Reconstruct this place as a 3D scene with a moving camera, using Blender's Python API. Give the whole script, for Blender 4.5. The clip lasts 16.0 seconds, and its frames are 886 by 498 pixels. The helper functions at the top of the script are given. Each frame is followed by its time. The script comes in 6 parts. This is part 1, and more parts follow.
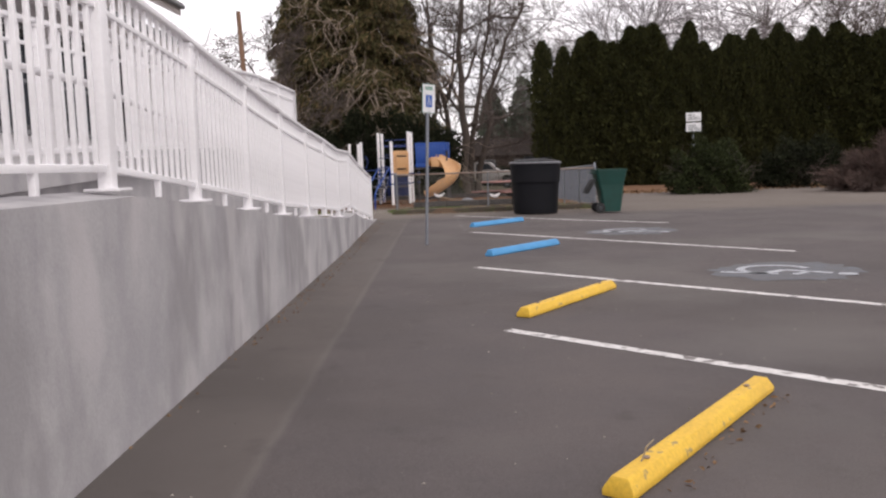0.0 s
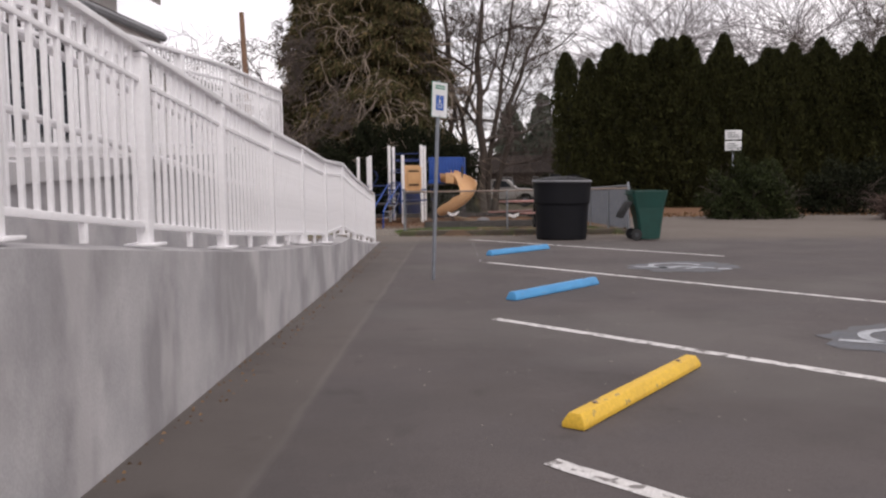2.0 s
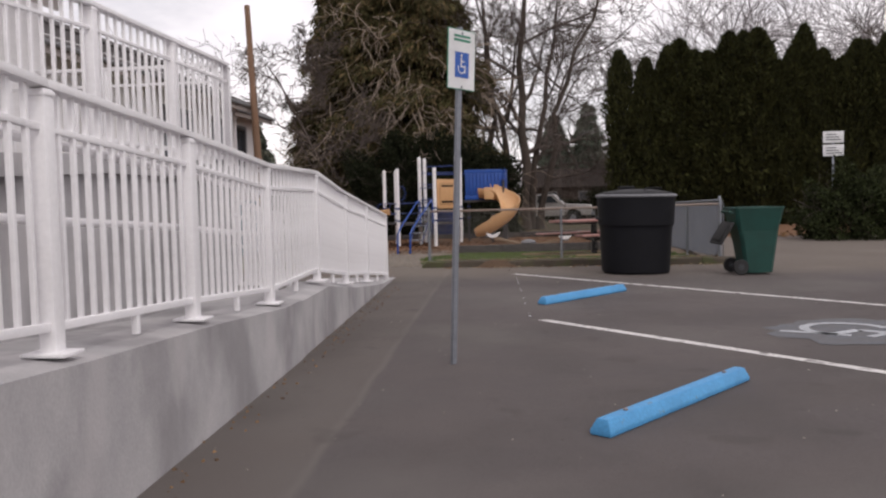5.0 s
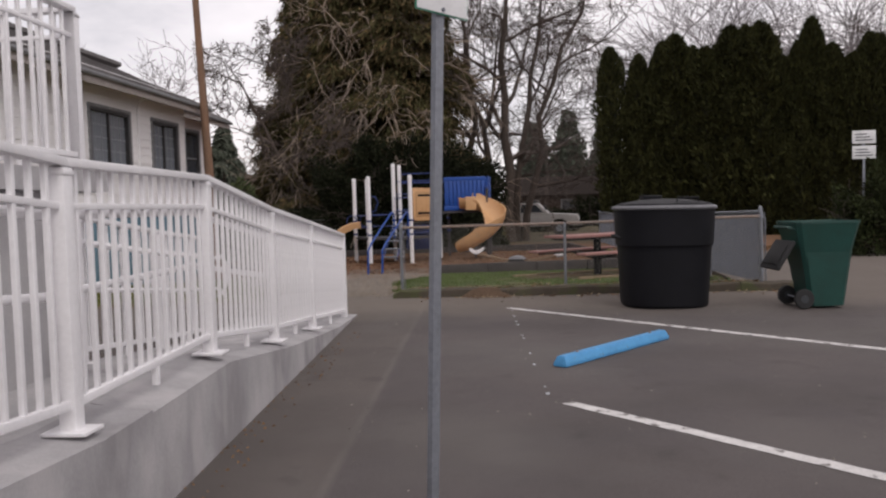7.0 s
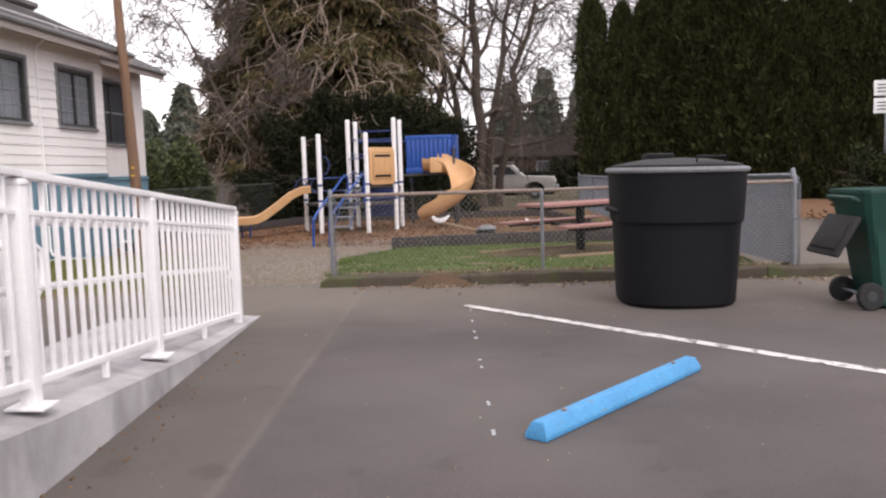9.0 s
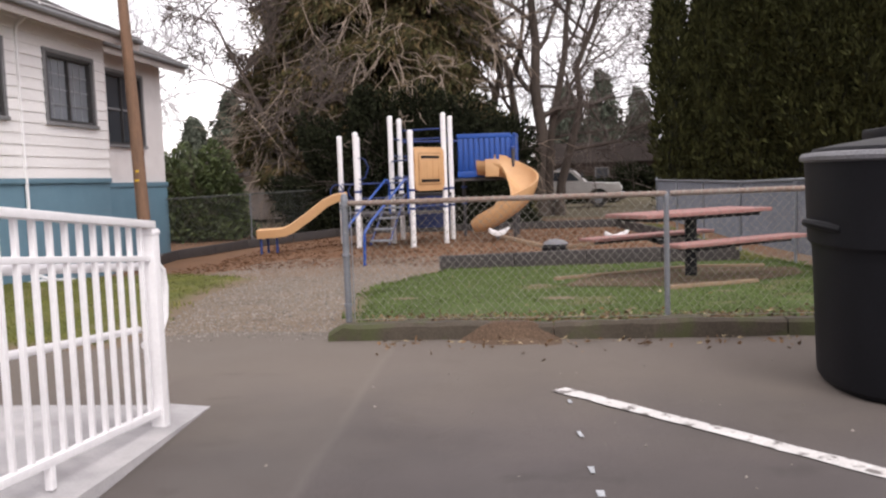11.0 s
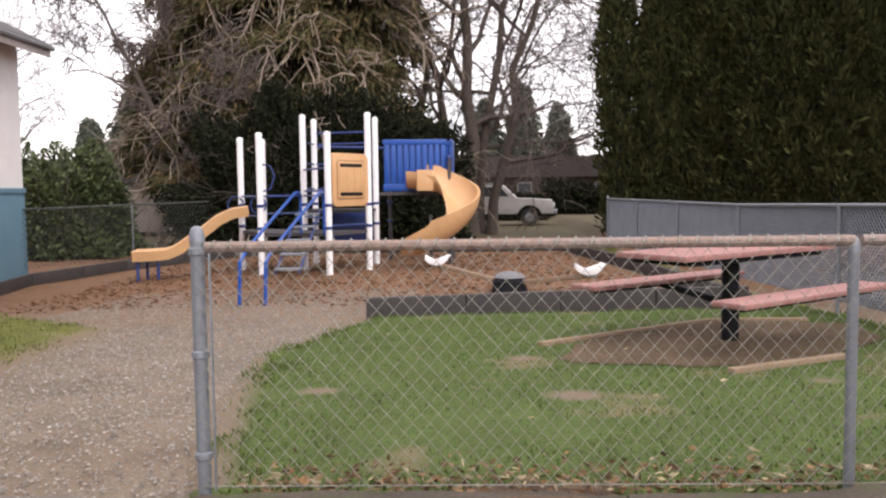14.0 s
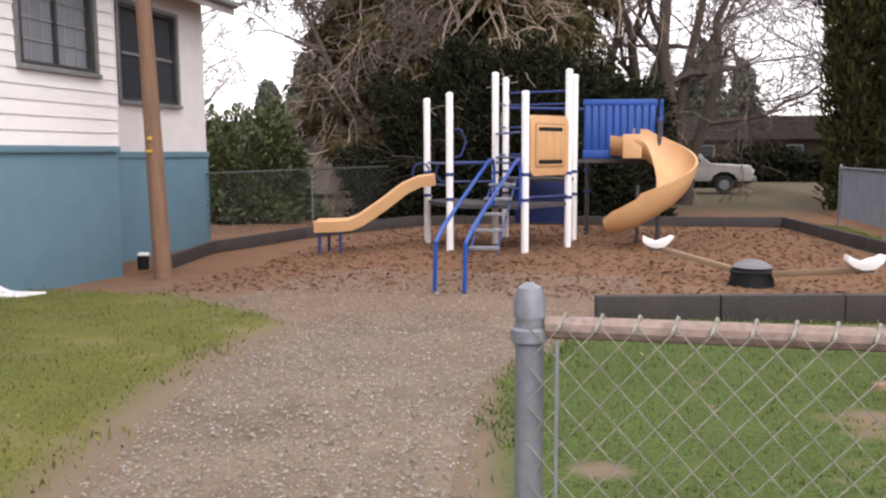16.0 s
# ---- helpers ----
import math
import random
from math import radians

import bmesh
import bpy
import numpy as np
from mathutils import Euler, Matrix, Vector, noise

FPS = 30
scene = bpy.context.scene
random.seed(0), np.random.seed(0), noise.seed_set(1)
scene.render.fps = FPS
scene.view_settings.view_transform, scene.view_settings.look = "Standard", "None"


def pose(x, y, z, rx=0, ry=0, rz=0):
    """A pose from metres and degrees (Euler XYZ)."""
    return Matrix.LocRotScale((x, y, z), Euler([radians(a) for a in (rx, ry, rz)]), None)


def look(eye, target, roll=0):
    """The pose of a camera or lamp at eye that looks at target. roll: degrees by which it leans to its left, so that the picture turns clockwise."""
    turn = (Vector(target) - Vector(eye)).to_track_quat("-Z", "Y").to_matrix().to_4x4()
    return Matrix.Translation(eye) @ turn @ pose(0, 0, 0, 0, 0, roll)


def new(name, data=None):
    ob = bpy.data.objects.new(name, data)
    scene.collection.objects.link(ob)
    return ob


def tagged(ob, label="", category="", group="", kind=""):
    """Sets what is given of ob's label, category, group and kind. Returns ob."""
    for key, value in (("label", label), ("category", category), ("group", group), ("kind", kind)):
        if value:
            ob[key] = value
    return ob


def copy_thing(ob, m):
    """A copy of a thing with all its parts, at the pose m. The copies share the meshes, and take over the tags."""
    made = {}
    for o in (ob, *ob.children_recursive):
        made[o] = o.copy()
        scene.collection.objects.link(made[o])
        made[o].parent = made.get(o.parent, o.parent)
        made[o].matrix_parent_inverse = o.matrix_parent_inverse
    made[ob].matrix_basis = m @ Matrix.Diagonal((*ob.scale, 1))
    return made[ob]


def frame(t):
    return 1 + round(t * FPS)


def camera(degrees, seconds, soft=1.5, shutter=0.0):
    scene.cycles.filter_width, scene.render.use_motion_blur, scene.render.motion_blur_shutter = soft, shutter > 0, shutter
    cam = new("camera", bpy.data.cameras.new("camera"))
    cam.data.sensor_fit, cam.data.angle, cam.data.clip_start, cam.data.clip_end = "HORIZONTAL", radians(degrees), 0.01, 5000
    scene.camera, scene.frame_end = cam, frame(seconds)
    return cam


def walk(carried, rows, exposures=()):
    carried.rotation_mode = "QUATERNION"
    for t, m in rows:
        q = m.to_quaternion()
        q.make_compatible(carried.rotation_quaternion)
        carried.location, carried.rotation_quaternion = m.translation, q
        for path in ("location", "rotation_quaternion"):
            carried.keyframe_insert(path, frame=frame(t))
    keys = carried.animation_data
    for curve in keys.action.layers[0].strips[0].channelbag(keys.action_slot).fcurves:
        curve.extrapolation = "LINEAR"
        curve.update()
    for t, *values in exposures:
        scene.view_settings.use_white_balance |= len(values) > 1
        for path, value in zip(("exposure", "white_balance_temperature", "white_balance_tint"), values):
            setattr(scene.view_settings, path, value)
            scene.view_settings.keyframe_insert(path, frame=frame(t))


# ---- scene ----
cam = camera(55.8, 16.0, soft=2.3)
PATH = [
    (0, (0.953, -1.266, 1.253), (0.861, 0.722, 1.057), -2.0),
    (0.5, (0.95, -0.685, 1.277), (0.842, 1.302, 1.084), -1.7),
    (1, (0.991, -0.061, 1.239), (0.866, 1.927, 1.064), -1.6),
    (1.5, (0.9, 0.651, 1.267), (0.782, 2.64, 1.095), -1.0),
    (2, (0.893, 1.291, 1.264), (0.767, 3.281, 1.107), -0.8),
    (2.5, (0.864, 2.037, 1.25), (0.729, 4.028, 1.11), -0.9),
    (3, (0.834, 2.816, 1.257), (0.688, 4.807, 1.137), -0.7),
    (3.5, (0.818, 3.568, 1.225), (0.661, 5.559, 1.128), -0.8),
    (4, (0.782, 4.381, 1.247), (0.613, 6.37, 1.139), -1.3),
    (4.2, (0.791, 4.685, 1.237), (0.609, 6.673, 1.117), -1.4),
    (6.5, (0.507, 7.931, 1.381), (0.258, 9.913, 1.277), -1.3),
    (7, (0.446, 8.816, 1.348), (0.271, 10.806, 1.25), -1.8),
    (7.5, (0.437, 9.403, 1.343), (0.365, 11.397, 1.205), -1.9),
    (8, (0.524, 10.212, 1.355), (0.482, 12.204, 1.183), -1.8),
    (8.5, (0.556, 11.042, 1.348), (0.484, 13.032, 1.16), -1.9),
    (9, (0.592, 11.727, 1.341), (0.473, 13.714, 1.151), -1.8),
    (9.5, (0.571, 12.487, 1.325), (0.414, 14.473, 1.143), -1.7),
    (12, (0.005, 16.519, 1.186), (-0.263, 18.496, 1.051), -1.9),
    (12.5, (-0.074, 17.026, 1.214), (-0.346, 19.005, 1.103), -1.7),
    (13, (-0.141, 17.523, 1.254), (-0.359, 19.509, 1.148), -1.6),
    (13.5, (-0.209, 18.091, 1.25), (-0.323, 20.083, 1.126), -1.6),
    (14, (-0.325, 18.415, 1.269), (-0.359, 20.409, 1.128), -0.7),
    (14.5, (-0.438, 18.884, 1.315), (-0.499, 20.876, 1.144), -0.6),
    (15, (-0.609, 19.366, 1.356), (-0.768, 21.35, 1.157), -0.7),
    (15.5, (-0.966, 19.922, 1.372), (-1.237, 21.89, 1.147), -0.8),
    (16, (-1.166, 20.093, 1.38), (-1.578, 22.037, 1.15), -0.3),
]
walk(cam, [(t, look(eye, target, roll)) for t, eye, target, roll in PATH],
     exposures=[(0, 0.2), (1, 0.07), (3.5, 0.0), (4.2, -0.12), (6.5, 0.0), (7, -0.22), (7.5, 0.22), (8.5, 0.5), (9, 0.6), (9.5, 0.5), (12, 0.68), (12.5, 0.65), (13, 0.55), (13.5, 0.67), (14, 0.86), (14.5, 0.96), (15.4, 0.97), (16, 0.86)])


# ---------------------------------------------------------------- world and light
world = bpy.data.worlds.new("world")
scene.world = world
world.use_nodes = True
wn, wl = world.node_tree.nodes, world.node_tree.links
wn.clear()
w_out = wn.new("ShaderNodeOutputWorld")
w_bg = wn.new("ShaderNodeBackground")
w_sky = wn.new("ShaderNodeTexSky")
w_sky.sky_type = "NISHITA"
w_sky.sun_disc = False
w_sky.sun_elevation = radians(38)
w_sky.sun_rotation = radians(150)
w_dim = wn.new("ShaderNodeVectorMath")
w_dim.operation = "SCALE"
w_dim.inputs["Scale"].default_value = 0.12
w_co = wn.new("ShaderNodeTexCoord")
w_map = wn.new("ShaderNodeMapping")
w_map.inputs["Scale"].default_value = (1, 1, 2.6)
w_noise = wn.new("ShaderNodeTexNoise")
w_noise.inputs["Scale"].default_value = 2.6
w_noise.inputs["Detail"].default_value = 7
w_noise.inputs["Roughness"].default_value = 0.6
w_ramp = wn.new("ShaderNodeValToRGB")
w_ramp.color_ramp.elements[0].position = 0.32
w_ramp.color_ramp.elements[0].color = (0.84, 0.79, 0.83, 1)
w_ramp.color_ramp.elements[1].position = 0.55
w_ramp.color_ramp.elements[1].color = (1.34, 1.24, 1.26, 1)
w_mix = wn.new("ShaderNodeMixRGB")
w_mix.inputs[0].default_value = 0.88
wl.new(w_sky.outputs[0], w_dim.inputs[0])
wl.new(w_co.outputs["Generated"], w_map.inputs[0])
wl.new(w_map.outputs[0], w_noise.inputs["Vector"])
wl.new(w_noise.outputs[0], w_ramp.inputs[0])
wl.new(w_dim.outputs[0], w_mix.inputs[1])
wl.new(w_ramp.outputs[0], w_mix.inputs[2])
wl.new(w_mix.outputs[0], w_bg.inputs[0])
w_bg.inputs[1].default_value = 1.0
wl.new(w_bg.outputs[0], w_out.inputs[0])

sun = new("sun", bpy.data.lights.new("sun", "SUN"))
sun.data.energy = 1.0
sun.data.angle = radians(25)
sun.data.color = (1.0, 0.95, 0.9)
sun.matrix_world = look((8, -14, 16), (0, 0, 0))


# ---------------------------------------------------------------- materials
def material(name, base, rough=0.7, metal=0.0, other=None, scale=4.0, fine=60.0, bump=0.15, spread=0.5,
             grain=0.25, stretch=(1, 1, 1), random=0.0, island=0.0, spec=0.5, detail=6):
    """Two-scale procedural surface: blotches between base and other, fine grain, and relief."""
    m = bpy.data.materials.new(name)
    m.use_nodes = True
    nt = m.node_tree
    n, l = nt.nodes, nt.links
    bsdf = n["Principled BSDF"]
    bsdf.inputs["Roughness"].default_value = rough
    bsdf.inputs["Metallic"].default_value = metal
    bsdf.inputs["Specular IOR Level"].default_value = spec
    other = other or tuple(c * 0.72 for c in base)
    co = n.new("ShaderNodeTexCoord")
    mp = n.new("ShaderNodeMapping")
    mp.inputs["Scale"].default_value = stretch
    l.new(co.outputs["Object"], mp.inputs[0])
    big = n.new("ShaderNodeTexNoise")
    big.inputs["Scale"].default_value = scale
    big.inputs["Detail"].default_value = detail
    big.inputs["Roughness"].default_value = 0.65
    small = n.new("ShaderNodeTexNoise")
    small.inputs["Scale"].default_value = fine
    small.inputs["Detail"].default_value = 3
    l.new(mp.outputs[0], big.inputs["Vector"])
    l.new(mp.outputs[0], small.inputs["Vector"])
    ramp = n.new("ShaderNodeValToRGB")
    ramp.color_ramp.elements[0].position = 0.5 - spread / 2
    ramp.color_ramp.elements[1].position = 0.5 + spread / 2
    ramp.color_ramp.elements[0].color = (*other, 1)
    ramp.color_ramp.elements[1].color = (*base, 1)
    l.new(big.outputs[0], ramp.inputs[0])
    mul = n.new("ShaderNodeMixRGB")
    mul.blend_type = "MULTIPLY"
    mul.inputs[0].default_value = 1.0
    gr = n.new("ShaderNodeMapRange")
    gr.inputs["From Min"].default_value = 0.3
    gr.inputs["From Max"].default_value = 0.7
    gr.inputs["To Min"].default_value = 1 - grain
    gr.inputs["To Max"].default_value = 1 + grain
    l.new(small.outputs[0], gr.inputs[0])
    l.new(ramp.outputs[0], mul.inputs[1])
    l.new(gr.outputs[0], mul.inputs[2])
    colour = mul.outputs[0]
    for amount, node, socket in ((random, "ShaderNodeObjectInfo", "Random"), (island, "ShaderNodeNewGeometry", "Random Per Island")):
        if amount:
            info = n.new(node)
            mr = n.new("ShaderNodeMapRange")
            mr.inputs["To Min"].default_value = 1 - amount
            mr.inputs["To Max"].default_value = 1 + amount
            l.new(info.outputs[socket], mr.inputs[0])
            vary = n.new("ShaderNodeMixRGB")
            vary.blend_type = "MULTIPLY"
            vary.inputs[0].default_value = 1.0
            l.new(colour, vary.inputs[1])
            l.new(mr.outputs[0], vary.inputs[2])
            colour = vary.outputs[0]
    l.new(colour, bsdf.inputs["Base Color"])
    if bump:
        bp = n.new("ShaderNodeBump")
        bp.inputs["Strength"].default_value = bump
        bp.inputs["Distance"].default_value = 0.01
        l.new(small.outputs[0], bp.inputs["Height"])
        l.new(bp.outputs[0], bsdf.inputs["Normal"])
    return m


def overlay(m, colour, mask_builder):
    """Lays a second colour over a material where the mask (a socket, 0 to 1) says so."""
    nt = m.node_tree
    bsdf = nt.nodes["Principled BSDF"]
    old = bsdf.inputs["Base Color"].links[0].from_socket
    mix = nt.nodes.new("ShaderNodeMixRGB")
    nt.links.new(mask_builder(nt), mix.inputs[0])
    nt.links.new(old, mix.inputs[1])
    mix.inputs[2].default_value = (*colour, 1)
    nt.links.new(mix.outputs[0], bsdf.inputs["Base Color"])


def noise_mask(scale, low, high, stretch=(1, 1, 1), strength=1.0, offset=0.0, detail=5):
    def build(nt):
        co = nt.nodes.new("ShaderNodeTexCoord")
        mp = nt.nodes.new("ShaderNodeMapping")
        mp.inputs["Scale"].default_value = stretch
        mp.inputs["Location"].default_value = (offset, offset * 0.7, 0)
        no = nt.nodes.new("ShaderNodeTexNoise")
        no.inputs["Scale"].default_value = scale
        no.inputs["Detail"].default_value = detail
        mr = nt.nodes.new("ShaderNodeMapRange")
        mr.inputs["From Min"].default_value = low
        mr.inputs["From Max"].default_value = high
        mr.inputs["To Max"].default_value = strength
        nt.links.new(co.outputs["Object"], mp.inputs[0])
        nt.links.new(mp.outputs[0], no.inputs["Vector"])
        nt.links.new(no.outputs[0], mr.inputs[0])
        return mr.outputs[0]
    return build


def band_mask(axis, low, high, soft, wobble=0.3, strength=1.0, slant=0.0):
    """1 where low < coordinate < high, with an uneven edge."""
    def build(nt):
        n, l = nt.nodes, nt.links
        co = n.new("ShaderNodeTexCoord")
        sep = n.new("ShaderNodeSeparateXYZ")
        l.new(co.outputs["Object"], sep.inputs[0])
        no = n.new("ShaderNodeTexNoise")
        no.inputs["Scale"].default_value = 1.6
        no.inputs["Detail"].default_value = 5
        l.new(co.outputs["Object"], no.inputs["Vector"])
        a = n.new("ShaderNodeMath")
        a.operation = "MULTIPLY_ADD"
        l.new(no.outputs[0], a.inputs[0])
        a.inputs[1].default_value = wobble
        l.new(sep.outputs[axis], a.inputs[2])
        if slant:
            s = n.new("ShaderNodeMath")
            s.operation = "MULTIPLY_ADD"
            l.new(sep.outputs[1 - axis], s.inputs[0])
            s.inputs[1].default_value = slant
            l.new(a.outputs[0], s.inputs[2])
            a = s
        up = n.new("ShaderNodeMapRange")
        up.inputs["From Min"].default_value = low - soft
        up.inputs["From Max"].default_value = low + soft
        l.new(a.outputs[0], up.inputs[0])
        dn = n.new("ShaderNodeMapRange")
        dn.inputs["From Min"].default_value = high - soft
        dn.inputs["From Max"].default_value = high + soft
        dn.inputs["To Min"].default_value = strength
        dn.inputs["To Max"].default_value = 0
        l.new(a.outputs[0], dn.inputs[0])
        mu = n.new("ShaderNodeMath")
        mu.operation = "MULTIPLY"
        l.new(up.outputs[0], mu.inputs[0])
        l.new(dn.outputs[0], mu.inputs[1])
        return mu.outputs[0]
    return build


def edge_mask():
    """1 at a lawn's ragged margin, where the turf thins out to soil, 0 inside."""
    def build(nt):
        at = nt.nodes.new("ShaderNodeAttribute")
        at.attribute_name = "turf"
        no = nt.nodes.new("ShaderNodeTexNoise")
        no.inputs["Scale"].default_value = 3.2
        no.inputs["Detail"].default_value = 6
        ad = nt.nodes.new("ShaderNodeMath")
        ad.operation = "ADD"
        nt.links.new(at.outputs["Fac"], ad.inputs[0])
        nt.links.new(no.outputs[0], ad.inputs[1])
        mr = nt.nodes.new("ShaderNodeMapRange")
        for key, v in (("From Min", 0.72), ("From Max", 1.1), ("To Min", 1.0), ("To Max", 0.0)):
            mr.inputs[key].default_value = v
        nt.links.new(ad.outputs[0], mr.inputs[0])
        return mr.outputs[0]
    return build


M_ASPHALT = material("asphalt", (0.109, 0.093, 0.09), 0.9, other=(0.08, 0.071, 0.072), scale=0.9, fine=220, bump=0.35, grain=0.3, spec=0.25)
overlay(M_ASPHALT, (0.16, 0.145, 0.135), noise_mask(45, 0.68, 0.74, strength=0.7))
overlay(M_ASPHALT, (0.125, 0.108, 0.098), band_mask(0, -4.0, 0.08, 0.04, 0.06, 0.6, slant=0.045))
overlay(M_ASPHALT, (0.19, 0.17, 0.155), band_mask(0, 0.07, 0.11, 0.025, 0.06, 0.4, slant=0.045))
overlay(M_ASPHALT, (0.065, 0.057, 0.054), noise_mask(0.55, 0.46, 0.64, strength=0.5, offset=3.1))
overlay(M_ASPHALT, (0.05, 0.044, 0.042), noise_mask(2.3, 0.62, 0.7, strength=0.35, offset=9.3))
overlay(M_ASPHALT, (0.13, 0.118, 0.112), noise_mask(0.33, 0.52, 0.66, strength=0.6, offset=7.7))
overlay(M_ASPHALT, (0.205, 0.172, 0.138), band_mask(1, 20.2, 40, 0.9, 1.6, 0.42))
M_SOIL = material("soil_and_gravel", (0.225, 0.173, 0.128), 0.95, other=(0.14, 0.11, 0.082), scale=1.3, fine=90, bump=0.5, grain=0.35, spec=0.2)
overlay(M_SOIL, (0.265, 0.245, 0.225), noise_mask(38, 0.55, 0.64, strength=0.6))
overlay(M_SOIL, (0.17, 0.125, 0.09), noise_mask(0.45, 0.48, 0.62, strength=0.6, offset=2.0))
overlay(M_SOIL, (0.172, 0.092, 0.052), band_mask(1, 30.2, 60, 2.6, 2.6, 0.9))
overlay(M_SOIL, (0.08, 0.055, 0.04), noise_mask(1.7, 0.52, 0.68, strength=0.4, offset=5.2, detail=8))
overlay(M_SOIL, (0.085, 0.075, 0.045), band_mask(1, 46, 900, 2.0, 3.0, 0.9))
M_DIRT = material("dark_bare_dirt", (0.13, 0.088, 0.06), 0.95, other=(0.08, 0.053, 0.037), scale=2.5, fine=60, bump=0.6, grain=0.35, spec=0.2)
M_LAWN = material("lawn_soil", (0.076, 0.108, 0.028), 0.95, other=(0.053, 0.074, 0.021), scale=1.5, fine=45, bump=0.6, grain=0.4, spec=0.2)
overlay(M_LAWN, (0.19, 0.14, 0.09), noise_mask(1.1, 0.6, 0.7, strength=0.9, offset=1.3))
M_WORN_EDGE = (0.165, 0.125, 0.088)
M_MOSS = material("mossy_lawn", (0.13, 0.125, 0.03), 0.95, other=(0.075, 0.09, 0.022), scale=1.6, fine=45, bump=0.6, grain=0.4, spec=0.2)
overlay(M_MOSS, (0.19, 0.16, 0.09), noise_mask(1.3, 0.55, 0.7, strength=0.8, offset=4.3))
for worn in (M_LAWN, M_MOSS):
    overlay(worn, M_WORN_EDGE, edge_mask())
M_GRASS = material("grass_blades", (0.1, 0.15, 0.032), 0.8, other=(0.066, 0.09, 0.024), scale=1.2, fine=8, bump=0, island=0.45, spec=0.3)
M_GRASS_DRY = material("mossy_grass_blades", (0.17, 0.165, 0.04), 0.8, other=(0.09, 0.11, 0.03), scale=1.2, fine=8, bump=0, island=0.45, spec=0.3)
M_LEAFLITTER = material("dry_leaves", (0.2, 0.115, 0.05), 0.85, other=(0.1, 0.055, 0.03), scale=6, bump=0, island=0.6)
M_CHIPS = material("wood_chips", (0.185, 0.1, 0.058), 0.9, other=(0.12, 0.066, 0.04), scale=6, bump=0, island=0.3, spec=0.2)
M_STRAW = material("pale_straw_bits", (0.42, 0.35, 0.23), 0.85, other=(0.25, 0.18, 0.1), scale=6, bump=0, island=0.5)
M_PEBBLE = material("pebbles", (0.28, 0.255, 0.23), 0.85, other=(0.15, 0.13, 0.11), scale=9, bump=0, island=0.5)
M_CONCRETE = material("concrete", (0.44, 0.425, 0.43), 0.85, other=(0.33, 0.32, 0.33), scale=1.7, fine=70, bump=0.15, grain=0.06, stretch=(1, 1, 0.75), spread=0.3, detail=4)
overlay(M_CONCRETE, (0.2, 0.19, 0.195), noise_mask(1.8, 0.48, 0.64, (1, 1, 0.5), 0.6, detail=6))
overlay(M_CONCRETE, (0.5, 0.475, 0.48), noise_mask(2.4, 0.54, 0.66, (1, 1, 0.5), 0.5, offset=5.0, detail=4))
M_KERB = material("weathered_kerb", (0.085, 0.068, 0.05), 0.9, other=(0.04, 0.032, 0.023), scale=3, fine=60, bump=0.4)
overlay(M_KERB, (0.06, 0.075, 0.02), noise_mask(4, 0.5, 0.64, strength=0.6))
M_WHITE = material("white_painted_metal", (0.86, 0.845, 0.86), 0.42, other=(0.78, 0.765, 0.78), scale=5, fine=50, bump=0.03, grain=0.03)
M_WHITE_WALL = material("white_stucco", (0.76, 0.73, 0.73), 0.8, other=(0.65, 0.62, 0.62), scale=2, fine=90, bump=0.2, grain=0.06)
M_SIDING = material("white_siding", (0.84, 0.82, 0.825), 0.6, other=(0.74, 0.72, 0.725), scale=3, fine=40, bump=0.06, grain=0.05, stretch=(1, 0.2, 2), random=0.04)
M_TEAL = material("teal_painted_boards", (0.14, 0.25, 0.325), 0.6, other=(0.11, 0.205, 0.27), scale=2.2, fine=40, bump=0.08, grain=0.06)
M_YELLOW = material("yellow_paint", (0.73, 0.46, 0.04), 0.65, other=(0.57, 0.35, 0.04), scale=7, fine=60, bump=0.15, grain=0.1)
overlay(M_YELLOW, (0.2, 0.16, 0.1), noise_mask(14, 0.64, 0.7, strength=0.8))
M_BLUE = material("blue_paint", (0.075, 0.31, 0.6), 0.6, other=(0.055, 0.23, 0.46), scale=7, fine=60, bump=0.15, grain=0.1)
overlay(M_BLUE, (0.13, 0.15, 0.17), noise_mask(14, 0.66, 0.72, strength=0.7))
M_LINE = material("worn_white_line_paint", (0.66, 0.64, 0.63), 0.75, other=(0.5, 0.48, 0.47), scale=8, fine=90, bump=0.15, grain=0.15)
overlay(M_LINE, (0.12, 0.105, 0.1), noise_mask(11, 0.56, 0.62, strength=0.9))
M_SYM_BLUE = material("worn_blue_ground_paint", (0.105, 0.118, 0.14), 0.88, other=(0.1, 0.09, 0.088), scale=4, fine=80, bump=0.1)
M_SYM_WHITE = material("worn_white_ground_paint", (0.5, 0.52, 0.55), 0.8, other=(0.25, 0.26, 0.28), scale=9, fine=80, bump=0.1)
M_BLACK = material("black_plastic", (0.0095, 0.0097, 0.0125), 0.55, other=(0.0065, 0.0067, 0.0085), scale=4, fine=60, bump=0.06, grain=0.15, spec=0.16)
M_BLACK_LID = material("dark_grey_plastic_rim", (0.18, 0.18, 0.195), 0.5, scale=4, fine=60, bump=0.06)
M_GREEN = material("green_plastic", (0.008, 0.06, 0.049), 0.5, other=(0.006, 0.038, 0.03), scale=4, fine=60, bump=0.05, grain=0.1)
M_GREY_PLASTIC = material("grey_plastic", (0.04, 0.044, 0.052), 0.5, scale=4, bump=0.05)
M_RUBBER = material("black_rubber", (0.02, 0.02, 0.021), 0.8, scale=8, bump=0.1)
